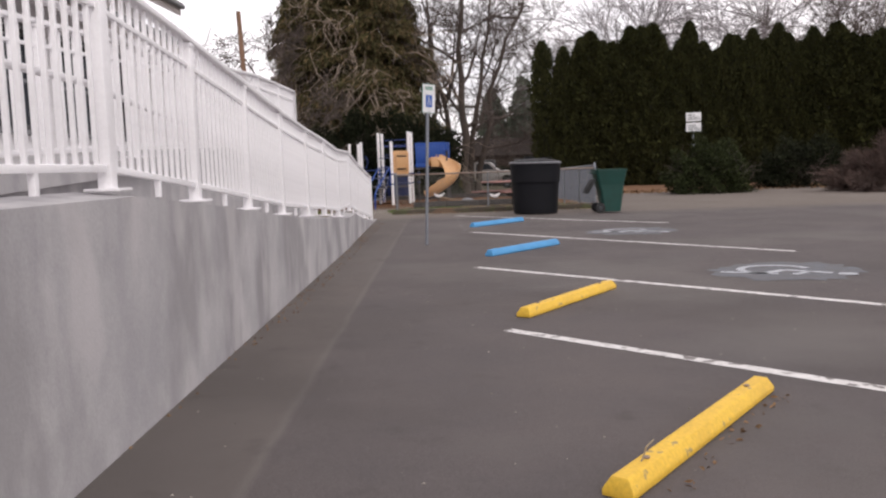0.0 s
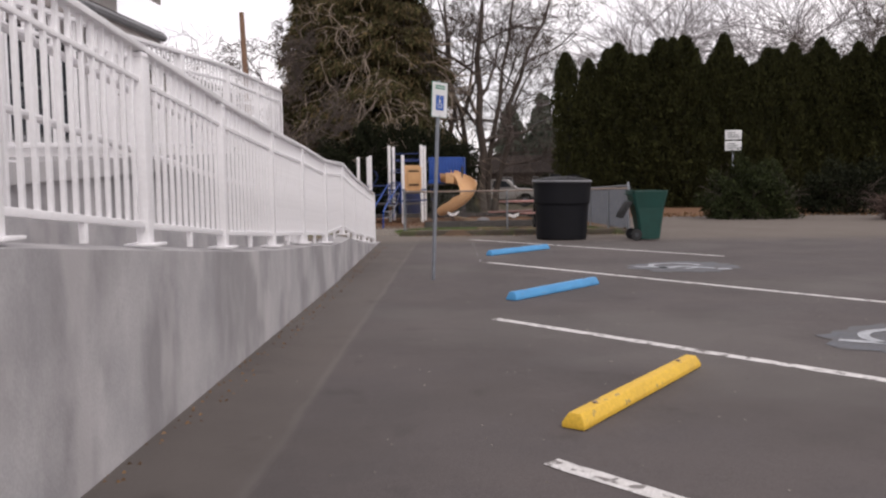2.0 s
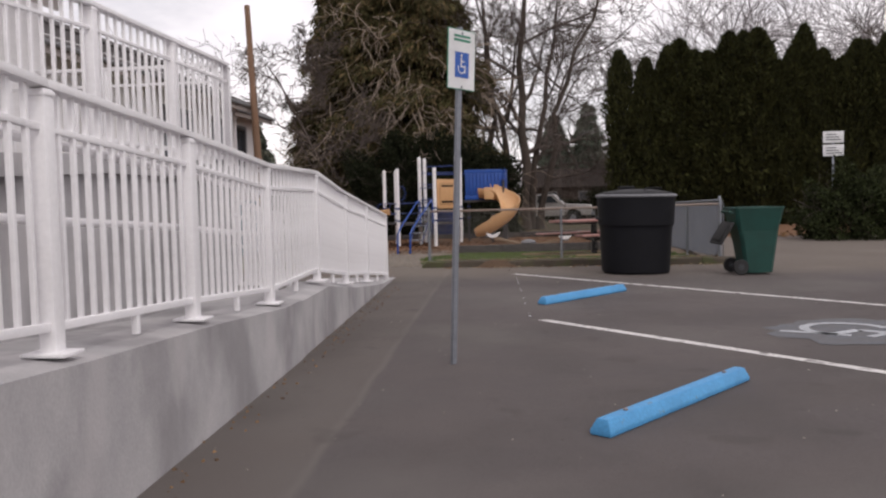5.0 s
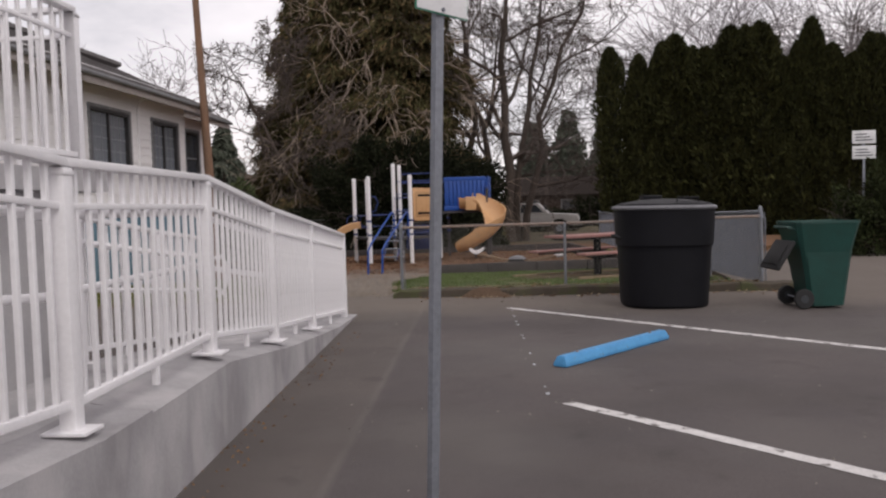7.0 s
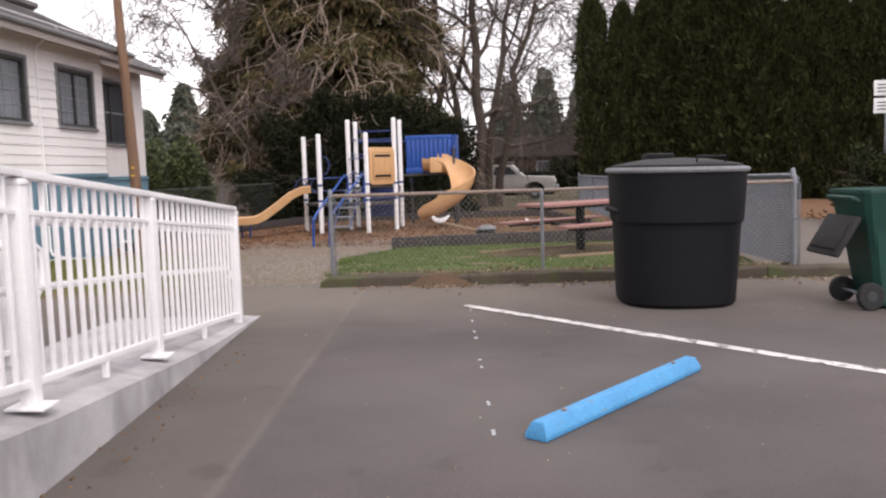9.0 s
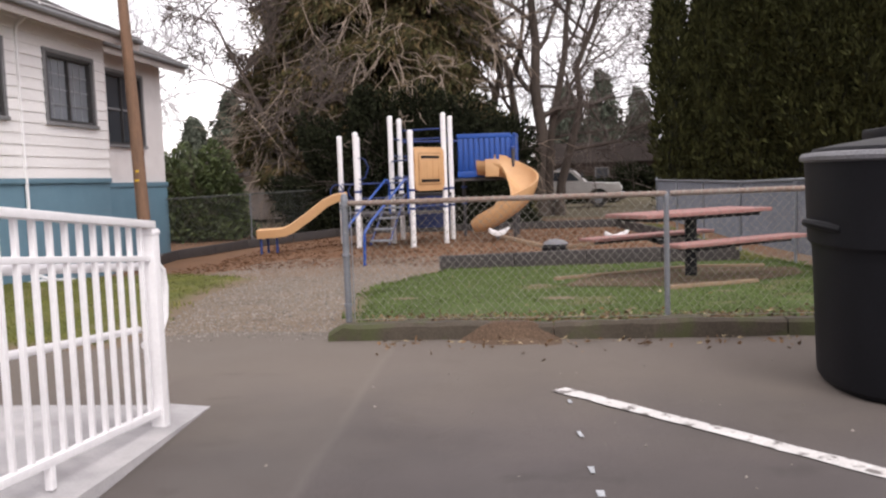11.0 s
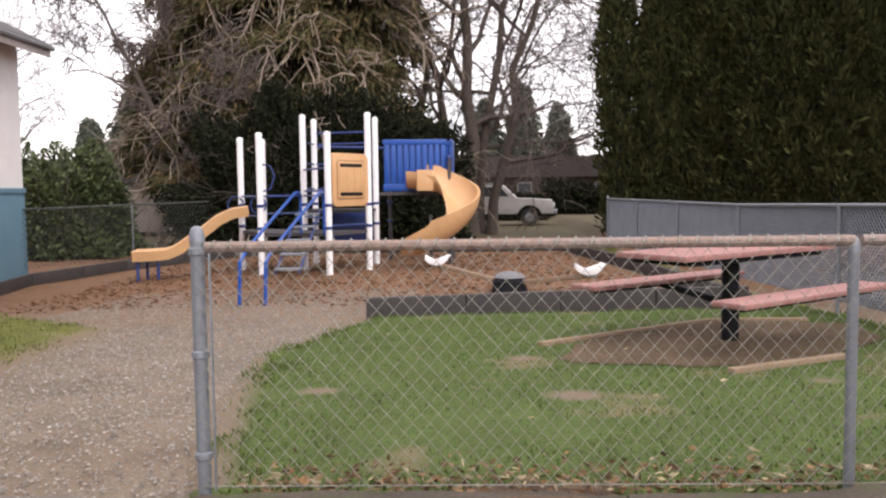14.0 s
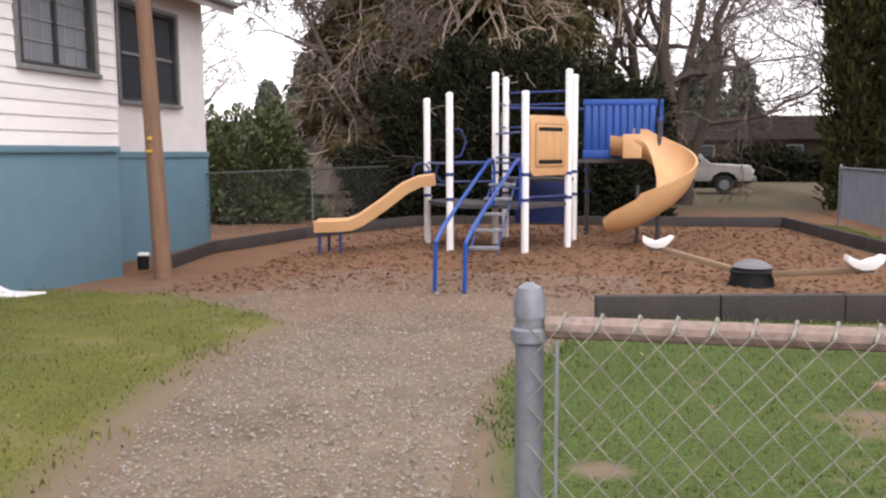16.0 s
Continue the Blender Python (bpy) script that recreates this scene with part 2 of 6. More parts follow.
M_GALV = material("galvanised_steel", (0.25, 0.265, 0.3), 0.5, 0.35, other=(0.18, 0.19, 0.215), scale=8, fine=50, bump=0.05, grain=0.1)
M_RUST = material("rusty_pipe", (0.24, 0.155, 0.12), 0.7, 0.2, other=(0.26, 0.22, 0.2), scale=6, fine=50, bump=0.1)
M_DARKWIRE = material("dull_dark_wire", (0.07, 0.075, 0.07), 0.7, scale=4, bump=0)
M_WIRE = material("chain_link_wire", (0.31, 0.295, 0.26), 0.5, 0.25, scale=4, bump=0)
M_SLATGREY = material("grey_fence_mesh", (0.15, 0.16, 0.19), 0.65, 0.0, scale=3, bump=0.05)
M_TAN = material("tan_plastic", (0.6, 0.365, 0.185), 0.45, other=(0.52, 0.3, 0.145), scale=3, fine=40, bump=0.03, grain=0.04)
# Darker copy of the tan plastic; puts the recess shade into colour.
M_TAN_SHADED = material("tan_plastic_painted_shade", (0.4, 0.22, 0.1), 0.55, scale=3, fine=40, bump=0.03, grain=0.04)
M_PLAYBLUE = material("blue_plastic", (0.006, 0.065, 0.33), 0.4, other=(0.005, 0.052, 0.27), scale=3, fine=40, bump=0.03)
M_PLAYNAVY = material("navy_coated_steel", (0.02, 0.045, 0.19), 0.45, scale=3, bump=0.03)
M_DECK = material("dark_coated_deck", (0.06, 0.055, 0.06), 0.7, scale=3, bump=0.1)
M_POLEWOOD = material("weathered_pole_wood", (0.25, 0.138, 0.084), 0.85, other=(0.13, 0.085, 0.06), scale=3, fine=50, bump=0.4, stretch=(6, 6, 0.5))
M_TIMBER = material("landscape_timber", (0.3, 0.21, 0.135), 0.85, other=(0.2, 0.14, 0.09), scale=4, fine=60, bump=0.3, stretch=(1, 1, 4))
M_EDGING = material("dark_plastic_edging", (0.03, 0.026, 0.028), 0.75, other=(0.05, 0.041, 0.038), scale=3, fine=50, bump=0.15)
M_RED = material("faded_red_tabletop", (0.34, 0.17, 0.15), 0.6, other=(0.26, 0.12, 0.11), scale=5, fine=60, bump=0.08)
M_BARK = material("bark", (0.1, 0.076, 0.062), 0.95, other=(0.05, 0.039, 0.034), scale=3, fine=30, bump=0.6, stretch=(3, 3, 0.6))
M_DARKTWIG = material("dark_twigs", (0.105, 0.08, 0.068), 0.9, other=(0.06, 0.047, 0.042), scale=2, fine=20, bump=0)
M_TWIG = material("grey_brown_twigs", (0.33, 0.265, 0.21), 0.9, other=(0.17, 0.13, 0.105), scale=2, fine=20, bump=0)
M_FARTWIG = material("far_grey_twigs", (0.3, 0.27, 0.28), 0.9, scale=2, fine=20, bump=0)
M_CEDAR = material("drooping_cedar_foliage", (0.084, 0.076, 0.03), 0.85, other=(0.037, 0.036, 0.015), scale=0.6, fine=6, bump=0, island=0.5, spec=0.2)
M_CEDAR_DRY = material("brown_cedar_foliage", (0.15, 0.104, 0.05), 0.85, other=(0.062, 0.049, 0.024), scale=0.7, fine=6, bump=0, island=0.5, spec=0.2)
M_HEDGE = material("arborvitae_foliage", (0.044, 0.045, 0.0145), 0.85, other=(0.023, 0.025, 0.009), scale=0.9, fine=6, bump=0, island=0.5, spec=0.15)
# Foliage colour lowered to near black, with the shade painted in.
M_SHADE = material("evergreen_shrub_painted_shade", (0.02, 0.023, 0.011), 0.85, other=(0.012, 0.014, 0.008), scale=0.9, fine=6, bump=0, island=0.5, spec=0.1)
M_SHRUB = material("clipped_shrub_foliage", (0.032, 0.039, 0.013), 0.85, other=(0.02, 0.026, 0.01), scale=1.2, fine=6, bump=0, island=0.45, spec=0.15)
# Near-black filler colour: paints the shade deep inside the hedge trees.
M_CORE = material("core_painted_shade", (0.012, 0.012, 0.007), 0.95, scale=2, bump=0)
M_LAUREL = material("laurel_foliage", (0.088, 0.112, 0.035), 0.6, other=(0.036, 0.055, 0.018), scale=1.0, fine=6, bump=0, island=0.45)
M_BROWNBUSH = material("brown_bush_twigs", (0.1, 0.062, 0.05), 0.9, other=(0.06, 0.04, 0.035), scale=1.5, bump=0, island=0.5)
# Green paled and greyed: distance haze is put into the colour.
M_FARGREEN = material("far_conifer_painted_haze", (0.085, 0.095, 0.07), 0.9, other=(0.055, 0.066, 0.047), scale=0.5, bump=0, island=0.4)
M_SHINGLE = material("grey_shingles", (0.2, 0.19, 0.19), 0.85, other=(0.14, 0.13, 0.13), scale=3, fine=30, bump=0.4, random=0.15)
M_TRIM = material("grey_trim", (0.22, 0.22, 0.23), 0.6, scale=3, bump=0.05)
M_SOFFIT = material("painted_soffit", (0.5, 0.45, 0.43), 0.7, scale=3, bump=0.05)
M_DARKFRAME = material("dark_window_frame", (0.05, 0.048, 0.05), 0.5, scale=4, bump=0.03)
M_SIGNWHITE = material("white_sign_sheet", (0.75, 0.75, 0.76), 0.4, scale=4, bump=0.0, grain=0.03)
M_SIGNGREEN = material("green_sign_border", (0.05, 0.25, 0.16), 0.4, scale=4, bump=0.0, grain=0.03)
M_SIGNBLUE = material("blue_sign_panel", (0.02, 0.1, 0.42), 0.4, scale=4, bump=0.0, grain=0.03)
M_TRUCK = material("faded_truck_paint", (0.42, 0.4, 0.39), 0.4, 0.0, other=(0.33, 0.31, 0.3), scale=3, bump=0.02)
M_FARWALL = material("far_building_walls", (0.3, 0.25, 0.22), 0.9, other=(0.24, 0.2, 0.18), scale=0.4, bump=0)


def glass_material(name, shade):
    m = bpy.data.materials.new(name)
    m.use_nodes = True
    b = m.node_tree.nodes["Principled BSDF"]
    b.inputs["Base Color"].default_value = (*shade, 1)
    b.inputs["Roughness"].default_value = 0.08
    b.inputs["Specular IOR Level"].default_value = 0.6
    return m


M_GLASS = glass_material("dark_window_glass", (0.05, 0.055, 0.065))
M_PALEGLASS = glass_material("curtained_window_glass", (0.2, 0.215, 0.245))


# ---------------------------------------------------------------- mesh helpers
def smooth(me, angle=35):
    for p in me.polygons:
        p.use_smooth = True
    me.set_sharp_from_angle(angle=radians(angle))
    return me


def mesh_of(bm, name, mat, shade=True):
    me = bpy.data.meshes.new(name)
    bmesh.ops.recalc_face_normals(bm, faces=bm.faces)
    bm.to_mesh(me)
    bm.free()
    me.materials.append(mat)
    return smooth(me) if shade else me


def part(name, bm, mat, parent=None, label="", m=None, shade=True):
    """Links a bmesh (or a mesh made before) as ONE mesh object, under a thing or a part."""
    me = bm if isinstance(bm, bpy.types.Mesh) else mesh_of(bm, name, mat, shade)
    ob = new(name, me)
    if parent is not None:
        ob.parent = parent
    if m is not None:
        ob.matrix_basis = m
    if label:
        ob["label"] = label
    return ob


def thing(name, label, category, m=None, group="", kind=""):
    ob = new(name)
    ob.empty_display_size = 0.2
    if m is not None:
        ob.matrix_basis = m
    return tagged(ob, label, category, group, kind)


def box(x0, y0, z0, x1, y1, z1, bevel=0.0, bm=None):
    bm = bm or bmesh.new()
    vs = bmesh.ops.create_cube(bm, size=1)["verts"]
    for v in vs:
        v.co = ((x0 + x1) / 2 + v.co.x * (x1 - x0), (y0 + y1) / 2 + v.co.y * (y1 - y0), (z0 + z1) / 2 + v.co.z * (z1 - z0))
    if bevel:
        bmesh.ops.bevel(bm, geom=[e for e in bm.edges if e.verts[0] in vs], offset=bevel, segments=2, affect="EDGES", profile=0.6)
    return bm


def prism(outline, axis, a, b, bm=None, bevel=0.0):
    """A flat outline of two coordinates, drawn out from a to b along the axis (0, 1 or 2)."""
    bm = bm or bmesh.new()
    def place(p, d):
        q = list(p)
        q.insert(axis, d)
        return q
    one = [bm.verts.new(place(p, a)) for p in outline]
    two = [bm.verts.new(place(p, b)) for p in outline]
    bm.faces.new(one)
    bm.faces.new(two[::-1])
    for i in range(len(one)):
        j = (i + 1) % len(one)
        bm.faces.new((one[i], one[j], two[j], two[i]))
    if bevel:
        bmesh.ops.bevel(bm, geom=bm.edges[:], offset=bevel, segments=2, affect="EDGES", profile=0.6)
    return bm


def tube(points, radii, sides=8, bm=None, caps=True):
    """A round tube along a line of points; radii: one number, or one for each point."""
    bm = bm or bmesh.new()
    pts = [Vector(p) for p in points]
    if not hasattr(radii, "__len__"):
        radii = [radii] * len(pts)
    rings = []
    ref = None
    for i, p in enumerate(pts):
        d = (pts[min(i + 1, len(pts) - 1)] - pts[max(i - 1, 0)]).normalized()
        if ref is None:
            ref = d.orthogonal().normalized()
        u = (ref - d * ref.dot(d)).normalized()
        ref = u
        w = d.cross(u)
        rings.append([bm.verts.new(p + (u * math.cos(k * math.tau / sides) + w * math.sin(k * math.tau / sides)) * radii[i]) for k in range(sides)])
    for r, s in zip(rings, rings[1:]):
        for k in range(sides):
            bm.faces.new((r[k], r[(k + 1) % sides], s[(k + 1) % sides], s[k]))
    if caps:
        bm.faces.new(rings[0][::-1])
        bm.faces.new(rings[-1])
    return bm


def lathe(profile, sides=24, bm=None, squash=1.0):
    """Turns (radius, z) pairs about z; squash below 1 makes it a rounded square."""
    bm = bm or bmesh.new()
    def ring(r, z):
        out = []
        for k in range(sides):
            a = k * math.tau / sides
            c, s = math.cos(a), math.sin(a)
            f = (abs(c) ** (2 / squash) + abs(s) ** (2 / squash)) ** (-squash / 2) if squash < 1 else 1.0
            out.append(bm.verts.new((r * c * f, r * s * f, z)))
        return out
    rings = [ring(r, z) for r, z in profile]
    for a, b in zip(rings, rings[1:]):
        for k in range(sides):
            bm.faces.new((a[k], a[(k + 1) % sides], b[(k + 1) % sides], b[k]))
    bm.faces.new(rings[0][::-1])
    bm.faces.new(rings[-1])
    return bm


def raw_mesh(name, verts, faces, mat):
    me = bpy.data.meshes.new(name)
    me.from_pydata(verts, [], faces)
    me.materials.append(mat)
    return me


def scatter_leaves(name, centres, dirs, length, width, mat, rng):
    """Many small leaves: each a bent kite of two triangles along its direction."""
    n = len(centres)
    d = dirs / np.maximum(np.linalg.norm(dirs, axis=1, keepdims=True), 1e-6)
    r = rng.normal(size=(n, 3))
    s = np.cross(d, r)
    s /= np.maximum(np.linalg.norm(s, axis=1, keepdims=True), 1e-6)
    ln = (length * rng.uniform(0.6, 1.4, n))[:, None]
    wd = (width * rng.uniform(0.6, 1.4, n))[:, None]
    up = np.cross(s, d) * wd * 0.25
    v = np.stack([centres, centres + d * ln * 0.45 + s * wd * 0.5 + up, centres + d * ln, centres + d * ln * 0.45 - s * wd * 0.5 + up], 1).reshape(-1, 3)
    me = bpy.data.meshes.new(name)
    me.vertices.add(len(v))
    me.vertices.foreach_set("co", v.astype(np.float32).ravel())
    idx = (np.arange(n)[:, None] * 4 + np.array([0, 1, 2, 0, 2, 3])).ravel()
    me.loops.add(n * 6)
    me.loops.foreach_set("vertex_index", idx.astype(np.int32))
    me.polygons.add(n * 2)
    me.polygons.foreach_set("loop_start", np.arange(0, n * 6, 3, dtype=np.int32))
    me.update(calc_edges=True)
    me.materials.append(mat)
    return me


# ---------------------------------------------------------------- ground
def lerp(a, b, f):
    return a + (b - a) * f


def clamp01(f):
    return max(0.0, min(1.0, f))


def ground_z(x, y):
    """The yard falls a little from the car park to the play area."""
    return -0.28 * clamp01((y - 21.6) / 8.5) * clamp01((4.6 - x) / 0.6) - 0.26 * clamp01((-4.6 - x) / 4) * clamp01((y - 25) / 7)


def sheet(name, xs, ys, zfun, mat):
    verts = [(x, y, zfun(x, y)) for y in ys for x in xs]
    w = len(xs)
    faces = [(j * w + i, j * w + i + 1, (j + 1) * w + i + 1, (j + 1) * w + i) for j in range(len(ys) - 1) for i in range(w - 1)]
    me = raw_mesh(name, verts, faces, mat)
    return smooth(me)


gxs = [-600, -200, -80, -40] + [i * 0.5 for i in range(-40, 31)] + [3.95, 4.05, 4.35, 4.65] + [20, 40, 80, 200, 600]
gys = [-600, -100, -30, -10, 0, 10, 15, 20] + [21.4 + i * 0.4 for i in range(0, 60)] + [48, 55, 70, 100, 200, 700]
tagged(part("ground", sheet("ground", sorted(set(gxs)), gys, lambda x, y: ground_z(x, y) - 0.012, M_SOIL), M_SOIL), kind="structure",
       label="brown gravelly soil of the yard and surroundings", category="ground")

# the asphalt car park, its far edge uneven where it meets gravel and planting
axs = [-6 + 0.5 * i for i in range(93)]
def lot_edge(x):
    wob = 0.12 * math.sin(x * 2.3) + 0.08 * math.sin(x * 5.1 + 1)
    return (21.75 if x < 4.4 else 30.5 + 0.12 * (x - 4.4)) + wob
lv, lf = [], []
for x in axs:
    for f in (0.0, 0.5, 0.8, 0.9, 1.0):
        y = lerp(-30, lot_edge(x), f)
        lv.append((x, y, ground_z(x, y) + 0.002))
for i in range(len(axs) - 1):
    for k in range(4):
        lf.append((i * 5 + k, (i + 1) * 5 + k, (i + 1) * 5 + k + 1, i * 5 + k + 1))
tagged(part("road", raw_mesh("car_park", lv, lf, M_ASPHALT), M_ASPHALT), kind="structure", label="worn grey-brown asphalt car park", category="car park")


WORN_SPOTS = ((-1.22, 23.69, 0.13), (0.4, 23.5, 0.19), (0.17, 24.87, 0.13), (-0.25, 23.75, 0.06), (2.1, 23.9, 0.16), (1.5, 25.6, 0.12))
def worn_spot(x, y):
    """Small where the turf is worn through, 1 and more elsewhere."""
    return min(math.hypot((x - a) * 0.8, y - b) / r for a, b, r in WORN_SPOTS) * 0.62


def lawn_patch(name, outline, lift, mat, blade_mat, count, label, seed, height=0.05, margin=0.75):
    """A patch of turf with an uneven outline and blades of grass as one stuff object."""
    rng = np.random.default_rng(seed)
    poly = outline
    def depth_in(x, y):
        """Distance to the outline, negative outside."""
        inside, best = False, 1e9
        for i in range(len(poly)):
            (x1, y1), (x2, y2) = poly[i], poly[i - 1]
            if (y1 > y) != (y2 > y) and x < (x2 - x1) * (y - y1) / (y2 - y1) + x1:
                inside = not inside
            dx, dy = x2 - x1, y2 - y1
            f = clamp01(((x - x1) * dx + (y - y1) * dy) / (dx * dx + dy * dy))
            best = min(best, math.hypot(x - x1 - f * dx, y - y1 - f * dy))
        return best if inside else -best
    step = 0.1
    x0, y0 = min(p[0] for p in poly) - 0.2, max(21.58, min(p[1] for p in poly) - 0.2) if name == "lawn" and poly[0][0] > -2 else min(p[1] for p in poly) - 0.2
    nx, ny = int((max(p[0] for p in poly) + 0.2 - x0) / step) + 1, int((max(p[1] for p in poly) + 0.2 - y0) / step) + 1
    ids, verts, turf = {}, [], []
    for j in range(ny + 1):
        for i in range(nx + 1):
            x, y = x0 + i * step, y0 + j * step
            dd = depth_in(x, y)
            if dd > -0.3:
                ids[i, j] = len(verts)
                verts.append((x, y, ground_z(x, y) + lerp(-0.035, lift, clamp01((dd + 0.3) / 0.6))))
                turf.append(clamp01(min((dd + 0.12) / margin, worn_spot(x, y))) if y > 21.9 or poly[0][0] < -2 else 1.0)
    faces = [(ids[i, j], ids[i + 1, j], ids[i + 1, j + 1], ids[i, j + 1]) for j in range(ny) for i in range(nx)
             if all(k in ids for k in ((i, j), (i + 1, j), (i + 1, j + 1), (i, j + 1)))]
    me = smooth(raw_mesh(name, verts, faces, mat))
    at = me.attributes.new("turf", "FLOAT", "POINT")
    for k, v in enumerate(turf):
        at.data[k].value = v
    tagged(part(name, me, mat), label, "lawn", kind="structure")
    xs, ys = [p[0] for p in outline], [p[1] for p in outline]
    c = []
    while len(c) < count:
        x, y = rng.uniform(min(xs) - 0.1, max(xs) + 0.1), rng.uniform(min(ys) - 0.1, max(ys) + 0.1)
        dd = depth_in(x, y)
        thin = clamp01((dd + 0.05) / margin) * (1 if y > 22.1 else 1.5)
        bare = noise.noise((x * 0.9, y * 0.9, seed)) > 0.33
        if dd > -0.1 and worn_spot(x, y) > rng.uniform(0.4, 0.75) and rng.random() < 0.06 + thin + 0.6 * noise.noise((x * 2.5, y * 2.5, seed)) and not (bare and rng.random() < 0.85):
            c.append((x, y, ground_z(x, y) + lift * 0.4 * clamp01((dd + 0.3) / 0.6)))
    c = np.array(c)
    d = rng.normal(size=c.shape) * 0.45 + np.array([0, 0, 1.0])
    tagged(part("grass", scatter_leaves("grass", c, d, height, 0.012, blade_mat, rng), blade_mat), "short green blades of grass", "grass", kind="stuff")


lawn_patch("lawn", [(-1.22, 21.62), (4.0, 21.62), (3.95, 28.6), (-1.3, 28.0), (-1.66, 26.6), (-1.92, 25.4), (-1.72, 23.6), (-1.5, 22.4)], 0.06, M_LAWN, M_GRASS, 70000,
           "green lawn behind the kerb with bare patches", 3, margin=0.4)
lawn_patch("lawn", [(-9.0, 20.5), (-3.1, 21.2), (-3.3, 22.4), (-3.75, 24.1), (-4.0, 25.2), (-4.1, 27.2), (-6.2, 29.0), (-9.0, 30.0)], 0.05, M_MOSS, M_GRASS_DRY, 35000,
           "mossy yellow-green lawn beside the house", 5, margin=0.6)
lawn_patch("lawn", [(3.35, 28.4), (3.95, 28.4), (3.6, 39.8), (2.35, 39.8), (3.02, 34.0)], 0.05, M_MOSS, M_GRASS_DRY, 4000,
           "yellow-green grass strip beside the chain-link fence", 8, margin=0.2)

# gravel on the path
rng = np.random.default_rng(11)
def pebbles(name, count, x0, x1, y0, y1, size, mat, label, keep=None):
    tet = np.array([(1, 0, -0.4), (-0.5, 0.8, -0.4), (-0.6, -0.7, -0.4), (0.05, 0.1, 0.75)])
    vs, fs = [], []
    k = 0
    while k < count:
        x, y = rng.uniform(x0, x1), rng.uniform(y0, y1)
        if keep and not keep(x, y):
            continue
        a, s = rng.uniform(0, 6.28), size * rng.uniform(0.5, 1.5)
        ca, sa = math.cos(a) * s, math.sin(a) * s
        for px, py, pz in tet:
            vs.append((x + px * ca - py * sa, y + px * sa + py * ca, ground_z(x, y) + 0.004 + pz * s * 0.7))
        b = k * 4
        fs += [(b, b + 1, b + 3), (b + 1, b + 2, b + 3), (b + 2, b, b + 3)]
        k += 1
    tagged(part(name, raw_mesh(name, vs, fs, mat), mat), label, name, kind="stuff")


pebbles("gravel", 26000, -5.5, -0.9, 21.6, 31.5, 0.009, M_PEBBLE, "loose grey gravel on the path", lambda x, y: x < -1.25 - 0.3 * (y > 24) or y > 28.2)
pebbles("gravel", 2200, -5.2, -0.9, 21.4, 27.5, 0.013, M_PEBBLE, "larger pale stones in the gravel path", lambda x, y: -3.9 < x < -1.45 - 0.3 * (y > 24))
pebbles("litter", 500, -1.0, 4.5, -1.0, 21.0, 0.008, M_PEBBLE, "pale bits of grit on the asphalt")
pebbles("litter", 260, -1.4, -0.7, 1.0, 18.0, 0.016, M_LEAFLITTER, "dead leaf scraps along the foot of the wall", lambda x, y: abs(x + 0.5 + 0.05 * y) < 0.12)
c = np.stack([rng.uniform(-1.2, 4.1, 1100), 21.56 + np.abs(rng.normal(0, 0.2, 1100)), rng.uniform(0.08, 0.125, 1100)], 1)
c2 = np.stack([rng.uniform(-1.0, 4.5, 170), 21.3 - np.abs(rng.normal(0, 0.2, 170)), np.full(170, 0.01)], 1)
c = np.vstack([c, c2])
tagged(part("dry_leaves", scatter_leaves("dry_leaves", c, rng.normal(size=c.shape) * (1, 1, 0.25), 0.05, 0.022, M_LEAFLITTER, rng), M_LEAFLITTER),
       "brown dead leaves and twigs along the kerb", "leaves", kind="stuff")
c = np.stack([rng.uniform(-1.2, 4.1, 260), 21.57 + np.abs(rng.normal(0, 0.16, 260)), rng.uniform(0.1, 0.13, 260)], 1)
c2 = np.stack([rng.uniform(-1.0, 4.5, 90), 21.33 - np.abs(rng.normal(0, 0.09, 90)), np.full(90, 0.012)], 1)
c3 = np.stack([rng.uniform(-1.0, 3.9, 60), rng.uniform(22, 27, 60), np.full(60, 0.06)], 1)
c3[:, 2] += [ground_z(x, y) for x, y, _ in c3]
c = np.vstack([c, c2, c3])
tagged(part("straw_bits", scatter_leaves("straw_bits", c, rng.normal(size=c.shape) * (1, 1, 0.25), 0.065, 0.016, M_STRAW, rng), M_STRAW),
       "pale dry stalks and leaf bits along the kerb", "leaves", kind="stuff")
c = np.stack([rng.uniform(4.5, 30, 2500), rng.uniform(30, 33, 2500), np.full(2500, 0.02)], 1)
tagged(part("dry_leaves", scatter_leaves("dry_leaves", c, rng.normal(size=c.shape) * (1, 1, 0.3), 0.12, 0.07, M_LEAFLITTER, rng), M_LEAFLITTER),
       "reddish-brown fallen leaves at the far edge of the car park", "leaves", kind="stuff")

